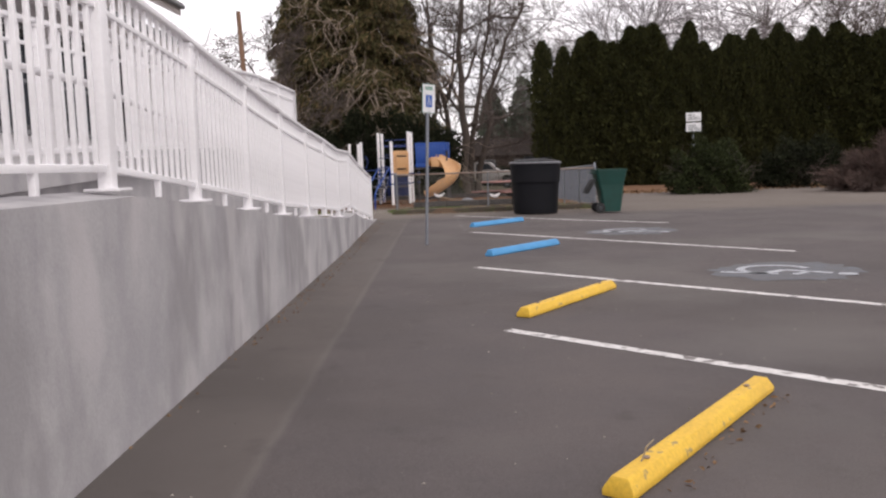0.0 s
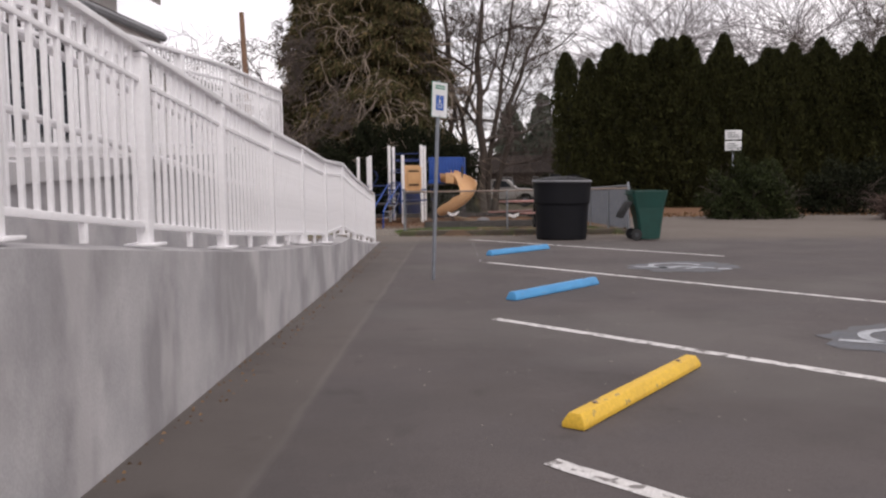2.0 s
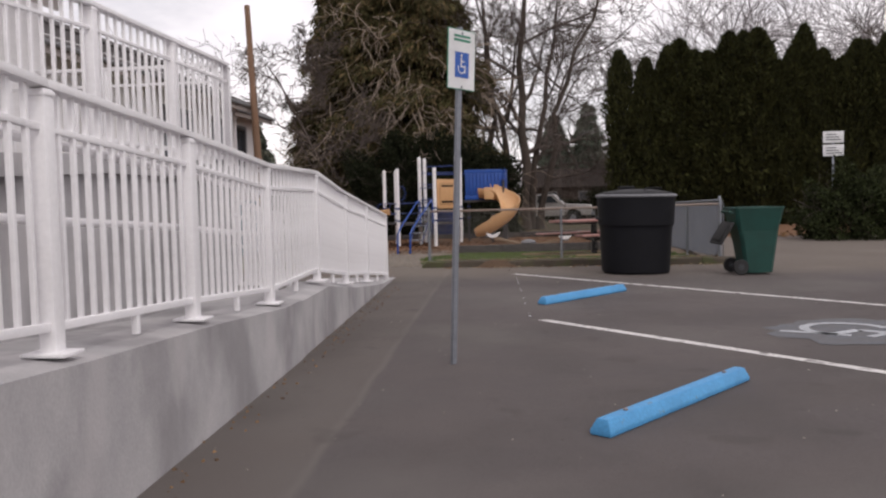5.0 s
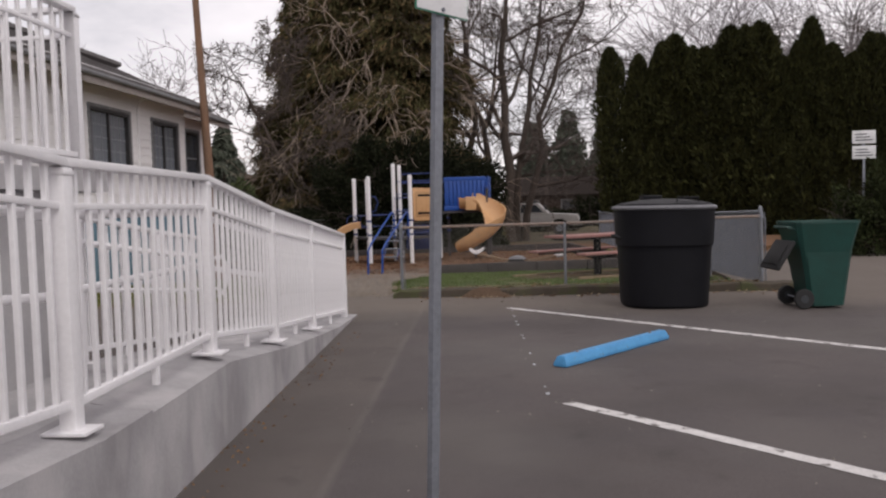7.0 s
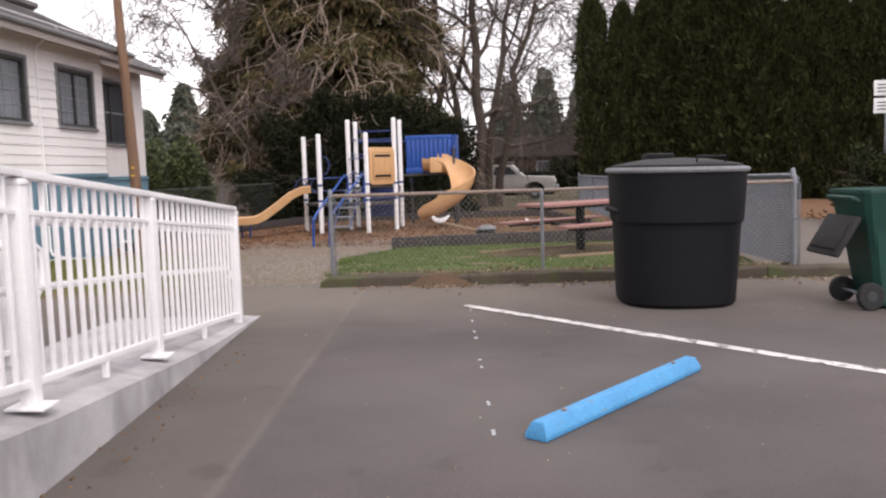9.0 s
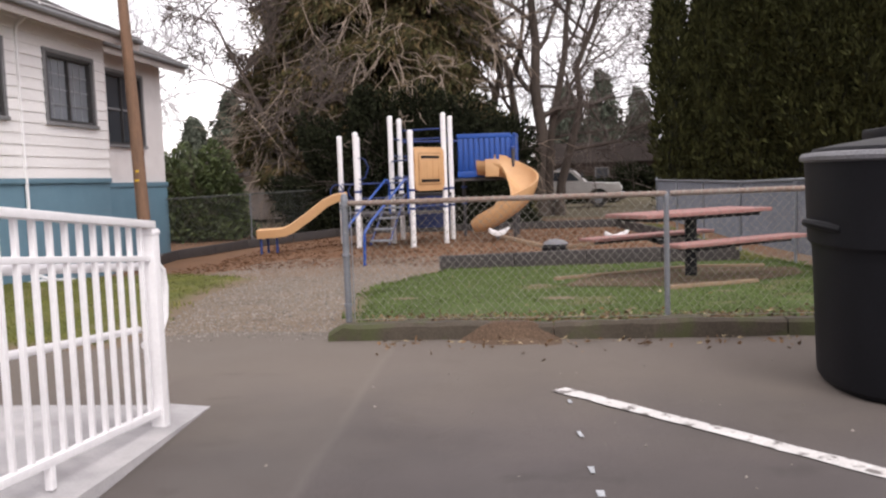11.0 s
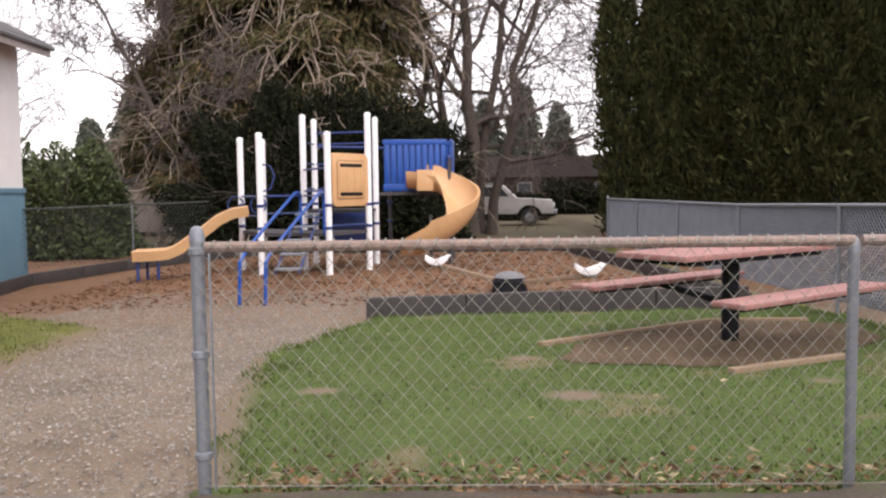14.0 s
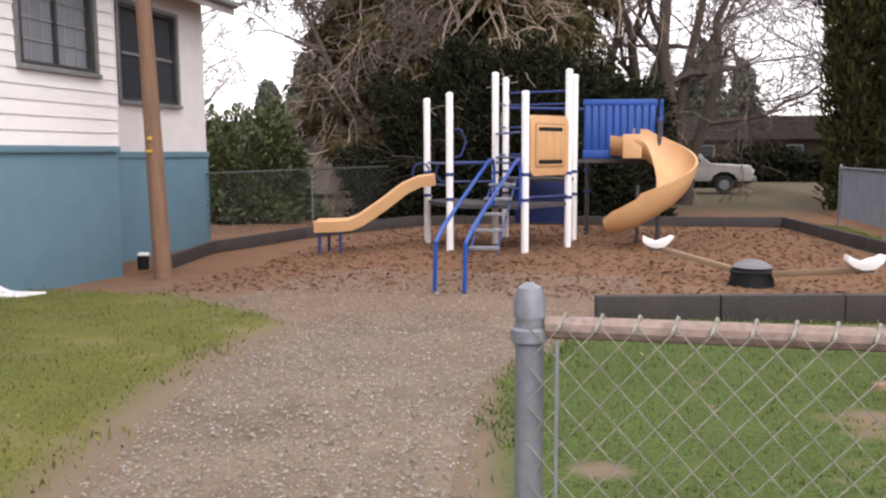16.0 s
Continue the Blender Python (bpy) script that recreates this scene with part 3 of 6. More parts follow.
# ---------------------------------------------------------------- painted lines, symbols
def stripe(p, q, width=0.1, broken=0.0, seed=1, name="parking_line", label="worn white painted parking line"):
    r = random.Random(seed)
    p, q = Vector(p), Vector(q)
    d = (q - p).normalized()
    s = Vector((-d.y, d.x)) * width / 2
    length = (q - p).length
    bm = bmesh.new()
    a = 0.0
    while a < length:
        b = min(length, a + r.uniform(0.5, 1.4) * (1 if not broken else 0.07))
        n = max(1, int((b - a) / 0.12))
        rows = []
        for k in range(n + 1):
            o = p + d * lerp(a, b, k / n)
            l_, r_ = o + s * (1 + r.uniform(-0.12, 0.12) * (5 if broken else 1)), o - s * (1 + r.uniform(-0.12, 0.12) * (5 if broken else 1))
            rows.append([bm.verts.new((l_.x, l_.y, 0.006)), bm.verts.new((r_.x, r_.y, 0.006))])
        for u, v in zip(rows, rows[1:]):
            bm.faces.new((u[0], v[0], v[1], u[1]))
        a = b + (r.uniform(0.1, 0.9) if broken else 0.0)
    return tagged(part(name, bm, M_SYM_WHITE if broken else M_LINE, shade=False), label, "painted line", group="parking lines", kind="structure")


for i, (x, y, length, turn) in enumerate(((1.13, 5.0, 5.2, -43.9), (0.88, 8.98, 5.4, -44.9), (0.76, 14.48, 6.4, -48.4), (0.31, 19.83, 6.3, -46.8), (1.35, 0.9, 5.0, -43.5))):
    e = Vector((x + length * math.cos(radians(turn)), y + length * math.sin(radians(turn))))
    stripe((x, y), e, 0.105, seed=i + 2)
stripe((0.36, 19.6), (0.65, 14.55), 0.025, broken=1, seed=9, label="faint broken remains of a painted line")


def access_symbol(x, y, turn):
    """A worn wheelchair symbol on a faded blue patch."""
    ob = thing("painted_symbol", "worn white wheelchair symbol on a faded blue patch", "painted symbol", pose(x, y, 0, 0, 0, turn), "painted symbols", "structure")
    r = random.Random(7)
    bm = bmesh.new()
    ring = [bm.verts.new(((0.68 + 0.3 * r.random()) * math.cos(a * math.tau / 40), (0.6 + 0.25 * r.random()) * math.sin(a * math.tau / 40), 0.006)) for a in range(40)]
    bm.faces.new(ring)
    part("blue_patch", bm, M_SYM_BLUE, ob)
    bm = bmesh.new()
    def flat(p, q, w):
        p, q = Vector(p), Vector(q)
        s = Vector((-(q - p).y, (q - p).x)).normalized() * w / 2
        bm.faces.new([bm.verts.new((*v, 0.01)) for v in (p + s, q + s, q - s, p - s)])
    for k in range(20):
        a, b = radians(-215 + k * 12.5), radians(-215 + (k + 1) * 12.5)
        flat((0.36 * math.cos(a), -0.15 + 0.36 * math.sin(a)), (0.36 * math.cos(b), -0.15 + 0.36 * math.sin(b)), 0.09)
    flat((-0.08, 0.45), (-0.02, -0.05), 0.1)
    flat((-0.02, -0.05), (0.32, -0.08), 0.1)
    flat((0.32, -0.05), (0.5, -0.5), 0.1)
    flat((-0.05, 0.22), (0.25, 0.2), 0.08)
    bm.faces.new([bm.verts.new((-0.1 + 0.1 * math.cos(k * 0.6283), 0.6 + 0.1 * math.sin(k * 0.6283), 0.01)) for k in range(10)])
    part("wheelchair_figure", bm, M_SYM_WHITE, ob)


access_symbol(4.25, 7.85, -138)
access_symbol(3.63, 13.6, -138)

# ---------------------------------------------------------------- ramp, wall and railings
def wall_x(y):
    return -0.69 - 0.048 * (y - 2) if y < 12.4 else -1.189 - 0.061 * (y - 12.4)


TOPS = [(-12.0, 1.19), (2.75, 1.19), (4.2, 1.08), (7.2, 0.82), (8.8, 0.71), (10.3, 0.63), (11.9, 0.52), (13.65, 0.52), (15.3, 0.33), (16.95, 0.19), (19.1, 0.02)]
def wall_top(y):
    for (a, p), (b, q) in zip(TOPS, TOPS[1:]):
        if a <= y <= b:
            return lerp(p, q, (y - a) / (b - a))
    return TOPS[-1][1]


def long_block(name, ys, x0, x1, z0, z1, mat, label, category, kind="structure", wash=0.0):
    """A block along y whose sides and top follow functions of y; wash: how far the top falls to its outer edge."""
    bm = bmesh.new()
    rows = []
    for y in ys:
        a, b, lo, hi = x0(y), x1(y), z0(y), z1(y)
        rows.append([bm.verts.new(p) for p in ((a, y, lo), (b, y, lo), (b, y, max(lo + 0.1, hi - wash)), (a, y, hi))])
    for r, s in zip(rows, rows[1:]):
        for k in range(4):
            bm.faces.new((r[k], r[(k + 1) % 4], s[(k + 1) % 4], s[k]))
    bm.faces.new(rows[0][::-1])
    bm.faces.new(rows[-1])
    return tagged(part(name, bm, mat), label, category, kind=kind)


wys = [-12.0, 0, 2.75, 4.2, 5.7, 7.2, 8.8, 10.3, 11.9, 12.38]
long_block("wall_ramp", wys, lambda y: wall_x(y) - 0.3, wall_x, lambda y: -0.1, wall_top, M_CONCRETE, "grey weathered concrete ramp wall with streaks", "wall", wash=0.03)
wys2 = [12.4, 13.65, 14.4, 15.3, 16.0, 16.95, 17.8, 19.5]
long_block("wall_ramp_lower", wys2, lambda y: wall_x(y) - 0.3, lambda y: wall_x(y) - 0.012, lambda y: -0.1, lambda y: max(wall_top(y), 0.012), M_CONCRETE,
           "low grey concrete ramp wall tapering to the ground", "wall", wash=0.05)
long_block("floor_ramp", [-12.0, 2.75, 7.2, 11.9, 13.65, 16.95, 19.5], lambda y: wall_x(y) - 1.4, lambda y: wall_x(y) - 0.302, lambda y: -0.1,
           lambda y: max(wall_top(y) - 0.11, 0.008), M_CONCRETE, "grey concrete ramp floor", "ramp")
def deck_top(y):
    return 1.66 - 0.046 * max(0.0, 11.4 - y)


long_block("wall_deck", [-12.0, 0, 11.4, 14.0], lambda y: -5.2, lambda y: -2.36 if y > 0 else -1.95, lambda y: -0.1, lambda y: deck_top(y) - 0.14, M_CONCRETE, "grey concrete side of the raised porch", "wall")
long_block("floor_deck", [-12.0, 0, 11.4, 14.25], lambda y: -5.2, lambda y: -2.28 if y > 0 else -1.88, lambda y: deck_top(y) - 0.136, deck_top, M_CONCRETE, "concrete slab of the upper ramp and porch landing", "porch")

BALUSTER = mesh_of(box(-0.011, -0.011, 0, 0.011, 0.011, 0.93, 0.003), "baluster", M_WHITE)
POST = mesh_of(box(-0.035, -0.035, 0, 0.035, 0.035, 1.03, 0.006), "post", M_WHITE)
PLATE = mesh_of(box(-0.09, -0.075, 0, 0.09, 0.075, 0.014, 0.004), "base_plate", M_WHITE)
FOOT = mesh_of(box(-0.016, -0.016, 0, 0.016, 0.016, 0.1, 0.004), "foot", M_WHITE)
CAP = mesh_of(box(-0.04, -0.04, 0, 0.04, 0.04, 0.02, 0.005), "bracket", M_WHITE)


def bar(a, b, w, h, bevel=0.006):
    """A square bar between two points, upright across."""
    a, b = Vector(a), Vector(b)
    d = b - a
    side = Vector((-d.y, d.x, 0)).normalized() * w / 2
    up = Vector((0, 0, h / 2))
    bm = bmesh.new()
    r = [[bm.verts.new(p + s) for s in (side + up, -side + up, -side - up, side - up)] for p in (a, b)]
    for k in range(4):
        bm.faces.new((r[0][k], r[0][(k + 1) % 4], r[1][(k + 1) % 4], r[1][k]))
    bm.faces.new(r[0][::-1])
    bm.faces.new(r[1])
    if bevel:
        bmesh.ops.bevel(bm, geom=bm.edges[:], offset=bevel, segments=2, affect="EDGES", profile=0.6)
    return bm


def railing(label, posts, gap=0.115, height=1.05, grip=0.0, grip_end=False, end_lift=0.0):
    """posts: (x, y, z of the foot). grip: how far to its inner side the pipe handrail runs (0: none)."""
    ob = thing("ramp_railing", label, "railing", pose(0, 0, 0), "white railings")
    for i, (x, y, z) in enumerate(posts):
        tall = 1 + (end_lift if i == len(posts) - 1 else 0) / 1.03
        p = part("post", POST, M_WHITE, ob, m=pose(x, y, z) @ Matrix.Diagonal((1, 1, tall, 1)))
        part("base_plate", PLATE, M_WHITE, p)
        part("bracket", CAP, M_WHITE, p, m=pose(0, 0, 1.0))
    for a, b in zip(posts, posts[1:]):
        more = Vector((0, 0, end_lift if b == posts[-1] else 0))
        a, b = Vector(a), Vector(b)
        for name, z, w, h in (("top_rail", height, 0.075, 0.035), ("upper_rail", height - 0.17, 0.028, 0.028), ("lower_rail", 0.11, 0.036, 0.036)):
            part(name, bar(a + Vector((0, 0, z)), b + Vector((0, 0, z)) + (more if z > 0.2 else Vector()), w, h), M_WHITE, ob)
        n = round((b - a).length / gap)
        for k in range(1, n):
            q = a.lerp(b, k / n)
            part("baluster", BALUSTER, M_WHITE, ob, m=Matrix.Translation(q + Vector((0, 0, 0.11))) @ Matrix.Diagonal((1, 1, 1 + more.z / 0.93 * k / n, 1)))
        part("foot", FOOT, M_WHITE, ob, m=Matrix.Translation(a.lerp(b, 0.5)))
    if grip:
        line = [Vector(p) + Vector((-grip, 0, 0.85)) for p in posts]
        if grip_end:
            e = line[-1]
            line += [e + Vector((0, 0.22, 0)), e + Vector((0, 0.3, -0.05)), e + Vector((0, 0.32, -0.14)), e + Vector((0, 0.3, -0.3)), e + Vector((0, 0.24, -0.37)), e + Vector((0, 0.1, -0.4)), e + Vector((0.03, 0, -0.4))]
        part("handrail", tube(line, 0.021, 10), M_WHITE, ob)
        part("lower_handrail", tube([Vector(p) + Vector((-grip, 0, 0.53)) for p in posts], 0.019, 10), M_WHITE, ob)
    return ob


ROW = (-4.8, -3.3, -1.8, -0.3, 1.25, 2.75, 4.2, 5.7, 7.2, 8.8, 10.3, 11.9, 13.65, 15.3, 16.95, 19.1)
railing("white painted metal railing along the ramp wall", [(wall_x(y) - 0.13, y, wall_top(y)) for y in ROW[:-1]] + [(-1.71, 19.05, -0.01)], grip=0.09, grip_end=True, end_lift=0.01)
ROW2 = (14.4, 15.9, 17.3)
railing("white painted metal railing on the inner side of the ramp", [(wall_x(y) - 1.3, y, max(wall_top(y) - 0.11, 0.01)) for y in ROW2], gap=0.125, grip=-0.09, grip_end=True)
railing("white painted metal railing round the raised porch", [(-2.4 + 0.017 * (14.1 - y), y, deck_top(y)) for y in (-0.3, 1.4, 3.1, 4.8, 6.5, 8.15, 9.8, 11.4, 12.75, 14.1)], gap=0.12)
railing("white painted metal railing across the porch end", [(-2.4, 14.1, 1.66), (-3.7, 14.1, 1.66), (-5.1, 14.1, 1.66)], gap=0.12)


# ---------------------------------------------------------------- buildings
PLANE_BOARD = {}
def board_mesh(length, height=0.2):
    key = (round(length, 2), height)
    if key not in PLANE_BOARD:
        PLANE_BOARD[key] = mesh_of(prism([(0, 0), (0.03, 0), (0.012, height), (0, height)], 1, 0, length), "siding_board", M_SIDING, False)
    return PLANE_BOARD[key]


def wall_with_holes(x, y0, y1, z0, z1, holes, mat, name, label, thick=0.2):
    """A wall facing +x, with holes (y0, y1, z0, z1) cut right through."""
    ys = sorted({y0, y1, *[h[0] for h in holes], *[h[1] for h in holes]})
    zs = sorted({z0, z1, *[h[2] for h in holes], *[h[3] for h in holes]})
    bm = bmesh.new()
    for a, b in zip(ys, ys[1:]):
        for c, d in zip(zs, zs[1:]):
            my, mz = (a + b) / 2, (c + d) / 2
            if not any(h[0] < my < h[1] and h[2] < mz < h[3] for h in holes):
                box(x - thick, a, c, x, b, d, bm=bm)
    bmesh.ops.remove_doubles(bm, verts=bm.verts[:], dist=0.001)
    return tagged(part(name, bm, mat, shade=False), label, "wall", kind="structure")


def side_boards(wall, x, y0, y1, z0, z1, holes, height=0.2):
    """Lapped boards, each a piece of its own, stopped at the openings."""
    z = z0
    while z < z1 - 0.02:
        spans = [(y0, y1)]
        for h in holes:
            if h[2] < z + height * 0.7 and h[3] > z + height * 0.3:
                spans = [s for a, b in spans for s in ((a, min(b, h[0] - 0.08)), (max(a, h[1] + 0.08), b)) if s[1] - s[0] > 0.05]
        for a, b in spans:
            part("siding_board", board_mesh(b - a, height), M_SIDING, wall, m=pose(x, a, z))
        z += height


def window(name, x, y0, y1, z0, z1, label, panes=2, bars=True):
    """A framed window in a wall that faces +x: frame, sill, panes, glazing bars, curtain behind."""
    ob = thing(name, label, "window", pose(x, 0, 0), kind="structure")
    for n, b in (("window_frame", (-0.12, y0, z0, 0.03, y0 + 0.07, z1)), ("window_frame", (-0.12, y1 - 0.07, z0, 0.03, y1, z1)),
                 ("window_frame", (-0.12, y0 + 0.071, z1 - 0.07, 0.03, y1 - 0.071, z1)), ("window_frame", (-0.12, y0 + 0.071, z0, 0.03, y1 - 0.071, z0 + 0.06)),
                 ("window_sill", (-0.02, y0 - 0.08, z0 - 0.07, 0.09, y1 + 0.08, z0 - 0.002)),
                 ("window_trim", (-0.0, y0 - 0.085, z0, 0.045, y0 - 0.002, z1 + 0.08)), ("window_trim", (-0.0, y1 + 0.002, z0, 0.045, y1 + 0.085, z1 + 0.08)),
                 ("window_trim", (-0.0, y0 - 0.001, z1 + 0.002, 0.045, y1 + 0.001, z1 + 0.08))):
        part(n, box(*b, bevel=0.006), M_TRIM if "trim" in n or "sill" in n else M_DARKFRAME, ob)
    w = (y1 - y0 - 0.14) / panes
    for k in range(panes):
        a = y0 + 0.07 + k * w
        part("pane", box(-0.07, a + 0.004, z0 + 0.064, -0.062, a + w - 0.004, z1 - 0.074), M_PALEGLASS if bars else M_GLASS, ob)
        if k:
            part("mullion", box(-0.09, a - 0.025, z0 + 0.062, 0.0, a + 0.025, z1 - 0.072, 0.004), M_DARKFRAME, ob)
        if not bars:
            zz = (z0 + z1) / 2
            part("meeting_rail", box(-0.061, a + 0.004, zz - 0.025, -0.03, a + w - 0.004, zz + 0.025, 0.004), M_TRIM, ob)
        if bars:
            for i in (1, 2):
                part("glazing_bar", box(-0.06, a + w * i / 3 - 0.008, z0 + 0.066, -0.05, a + w * i / 3 + 0.008, z1 - 0.076), M_GREY_LIGHT, ob)
            for i in (1, 2, 3):
                zz = lerp(z0 + 0.06, z1 - 0.07, i / 4)
                part("glazing_bar", box(-0.049, a + 0.006, zz - 0.008, -0.04, a + w - 0.006, zz + 0.008), M_GREY_LIGHT, ob)
    return ob


M_GREY_LIGHT = material("pale_glazing_bars", (0.3, 0.31, 0.33), 0.6, scale=3, bump=0)


def roof_slab(name, x_eave, z_eave, x_ridge, z_ridge, y0, y1, label):
    ob = thing(name, label, "roof", pose(0, 0, 0), kind="structure")
    d = Vector((x_ridge - x_eave, 0, z_ridge - z_eave))
    n = Vector((-d.z, 0, d.x)).normalized()
    if n.z < 0:
        n = -n
    bm = prism([(x_eave, z_eave), (x_ridge, z_ridge), (x_ridge + n.x * 0.12, z_ridge + n.z * 0.12), (x_eave + n.x * 0.12, z_eave + n.z * 0.12)], 1, y0, y1)
    part("roof_deck", bm, M_SOFFIT, ob, shade=False)
    rows = int(d.length / 0.16)
    u = d.normalized()
    length = y1 - y0
    me = mesh_of(prism([(0, 0.0), (0.18 * u.x, 0.18 * u.z), (0.18 * u.x + n.x * 0.006, 0.18 * u.z + n.z * 0.006), (n.x * 0.016, n.z * 0.016)], 1, 0, length), "shingle_course", M_SHINGLE, False)
    for k in range(min(rows, 40)):
        o = Vector((x_eave, 0, z_eave)) + n * 0.124 + u * 0.16 * k
        part("shingle_course", me, M_SHINGLE, ob, m=pose(o.x, y0, o.z))
    part("fascia", box(x_eave - 0.03, y0, z_eave - 0.14, x_eave, y1, z_eave + 0.03, 0.004), M_SOFFIT, ob)
    g = tube([(x_eave + 0.05, y0, z_eave + 0.05), (x_eave + 0.05, y1, z_eave + 0.05)], 0.06, 8)
    part("gutter", g, M_TRIM, ob)
    return ob


# the house beyond the ramp: white lapped boards over a teal base
HX, HY = -8.85, 31.9
W1 = [(26.6, 28.5, 2.56, 3.84), (29.8, 31.4, 2.56, 3.84)]
wall_a = wall_with_holes(HX, 19.0, HY, 1.5, 4.75, W1, M_SIDING, "wall_house", "white lapped board wall of the house")
side_boards(wall_a, HX, 19.0, HY - 0.0, 1.5, 4.7, W1)
tagged(part("wall_house_base", box(HX - 0.2, 19.0, -0.9, HX - 0.005, HY, 1.4, 0.004), M_TEAL), "teal painted base of the house", "wall", kind="structure")
tagged(part("trim_house", box(HX - 0.15, 19.0, 1.402, HX + 0.045, HY + 0.02, 1.498, 0.01), M_TEAL), "teal ledge board under the siding", "trim", kind="structure")
tagged(part("trim_house_corner", box(HX - 0.2, HY + 0.001, 1.5, HX + 0.02, HY + 0.06, 4.75, 0.006), M_WHITE_WALL), "white corner board", "trim", kind="structure")
for i, h in enumerate(W1):
    window("window_%d" % (i + 1), HX, *h, "dark-framed window with small panes in the white siding")
bx = HX - 1.0
W2 = [(33.6, 35.55, 2.33, 4.03)]
wall_b = wall_with_holes(bx, HY, 36.7, 1.42, 4.75, W2, M_WHITE_WALL, "wall_house_rear", "pale stucco rear wall of the house")
tagged(part("wall_house_return", box(bx, HY - 0.2, -0.9, HX - 0.21, HY, 4.75), M_WHITE_WALL), "pale return wall of the house", "wall", kind="structure")
tagged(part("wall_house_rear_base", box(bx - 0.2, HY + 0.01, -0.9, bx + 0.03, 36.7, 1.3, 0.004), M_TEAL), "teal base of the rear wall", "wall", kind="structure")
tagged(part("trim_house_rear", box(bx - 0.2, HY + 0.01, 1.302, bx + 0.06, 36.72, 1.418, 0.01), M_TEAL), "teal ledge board", "trim", kind="structure")
window("window_3", bx, *W2[0], "tall dark window in the stucco wall", 2, False)
tagged(part("wall_house_end", box(-17, 36.5, -0.9, bx - 0.21, 36.7, 4.75), M_WHITE_WALL), "pale end wall of the house", "wall", kind="structure")
tagged(part("wall_house_front", box(-17, 19.0, -0.9, HX - 0.21, 19.2, 4.75), M_SIDING), "white front wall of the house", "wall", kind="structure")
tagged(part("wall_house_back", box(-17.2, 19.0, -0.9, -17.01, 36.7, 4.75), M_SIDING), "white back wall of the house", "wall", kind="structure")
roof_slab("roof_house", HX + 0.6, 4.32, -13.0, 6.4, 18.6, HY + 0.5, "grey shingle roof of the house with a gutter")
roof_slab("roof_house_rear", bx + 0.6, 4.42, -13.2, 6.4, HY + 0.52, 37.0, "grey shingle roof over the rear of the house")
tagged(part("roof_house_back", prism([(-17.5, 4.5), (-13.0, 6.6), (-13.0, 6.72), (-17.5, 4.65)], 1, 18.6, 37.0), M_SHINGLE), "grey shingle back slope of the roof", "roof", kind="structure")
ds = thing("downspout", "white metal downspout on the house siding", "downspout", pose(HX + 0.04, 28.95, -0.2))
part("pipe", tube([(0.5, 0, 4.7), (0.35, 0, 4.62), (0.03, 0, 4.35), (0.0, 0, 4.2), (0, 0, 0.1), (0.05, 0, -0.02), (0.4, -0.1, -0.1)], 0.03, 8), M_WHITE, ds)
part("splash_block", box(0.1, -0.35, -0.2, 0.75, 0.1, -0.1, 0.02), M_WHITE, ds, "white concrete splash block")

# the church hall above the ramp
W3 = [(y, y + 1.1, 2.4, 3.2) for y in (1.0, 3.6, 6.2)] + [(8.3, 10.4, 1.95, 3.3), (11.0, 13.3, 1.95, 3.3)]
hall = wall_with_holes(-5.2, -12, 13.8, -0.1, 4.1, W3, M_SIDING, "wall_hall", "white lapped board wall of the hall above the ramp")
side_boards(hall, -5.2, -12, 13.8, 1.9, 4.0, W3)
for i, h in enumerate(W3):
    window("window_%d" % (i + 4), -5.2, *h, "dark-framed window of the hall", 2, False)
tagged(part("wall_hall_end", box(-16, 13.6, -0.1, -5.41, 13.8, 4.1), M_SIDING), "white end wall of the hall", "wall", kind="structure")
tagged(part("wall_hall_front", box(-16, -12.2, -0.1, -5.2, -12.01, 4.1), M_SIDING), "white front wall of the hall", "wall", kind="structure")
tagged(part("wall_hall_back", box(-16.2, -12.2, -0.1, -16.01, 13.8, 4.1), M_SIDING), "white back wall of the hall", "wall", kind="structure")
roof_slab("roof_hall", -4.35, 3.55, -10.5, 6.4, -13, 14.4, "grey shingle roof of the hall with a deep eave and gutter")
tagged(part("roof_hall_back", prism([(-17, 3.55), (-10.5, 6.4), (-10.5, 6.52), (-17, 3.7)], 1, -13, 14.4), M_SHINGLE), "grey shingle back slope of the hall roof", "roof", kind="structure")

tagged(part("wall_hall_tall", box(-16, 13.81, -0.1, -6.3, 17.2, 5.1), M_SIDING), "white wall of the taller rear block of the hall", "wall", kind="structure")
roof_slab("roof_hall_tall", -5.6, 4.95, -11.1, 7.4, 13.0, 17.6, "grey shingle roof of the taller rear block")
tagged(part("roof_hall_tall_back", prism([(-16.6, 4.95), (-11.1, 7.4), (-11.1, 7.52), (-16.6, 5.1)], 1, 13.0, 17.6), M_SHINGLE), "grey shingle back slope of the rear block", "roof", kind="structure")
for y0, y1, xa, xb, xr, za, zr, mat in ((17.0, 17.2, -16.0, -6.3, -11.1, 5.1, 7.3, M_SIDING), (-12.2, -12.0, -16.0, -5.2, -10.5, 4.1, 6.3, M_SIDING),
                                        (19.0, 19.2, -17.0, -8.85, -13.0, 4.75, 6.3, M_SIDING), (36.5, 36.7, -17.0, -9.85, -13.1, 4.75, 6.3, M_WHITE_WALL)):
    tagged(part("wall_gable", prism([(xa, za + 0.002), (xb, za + 0.002), (xr, zr)], 1, y0, y1), mat, shade=False), "white gable end under the roof", "wall", kind="structure")

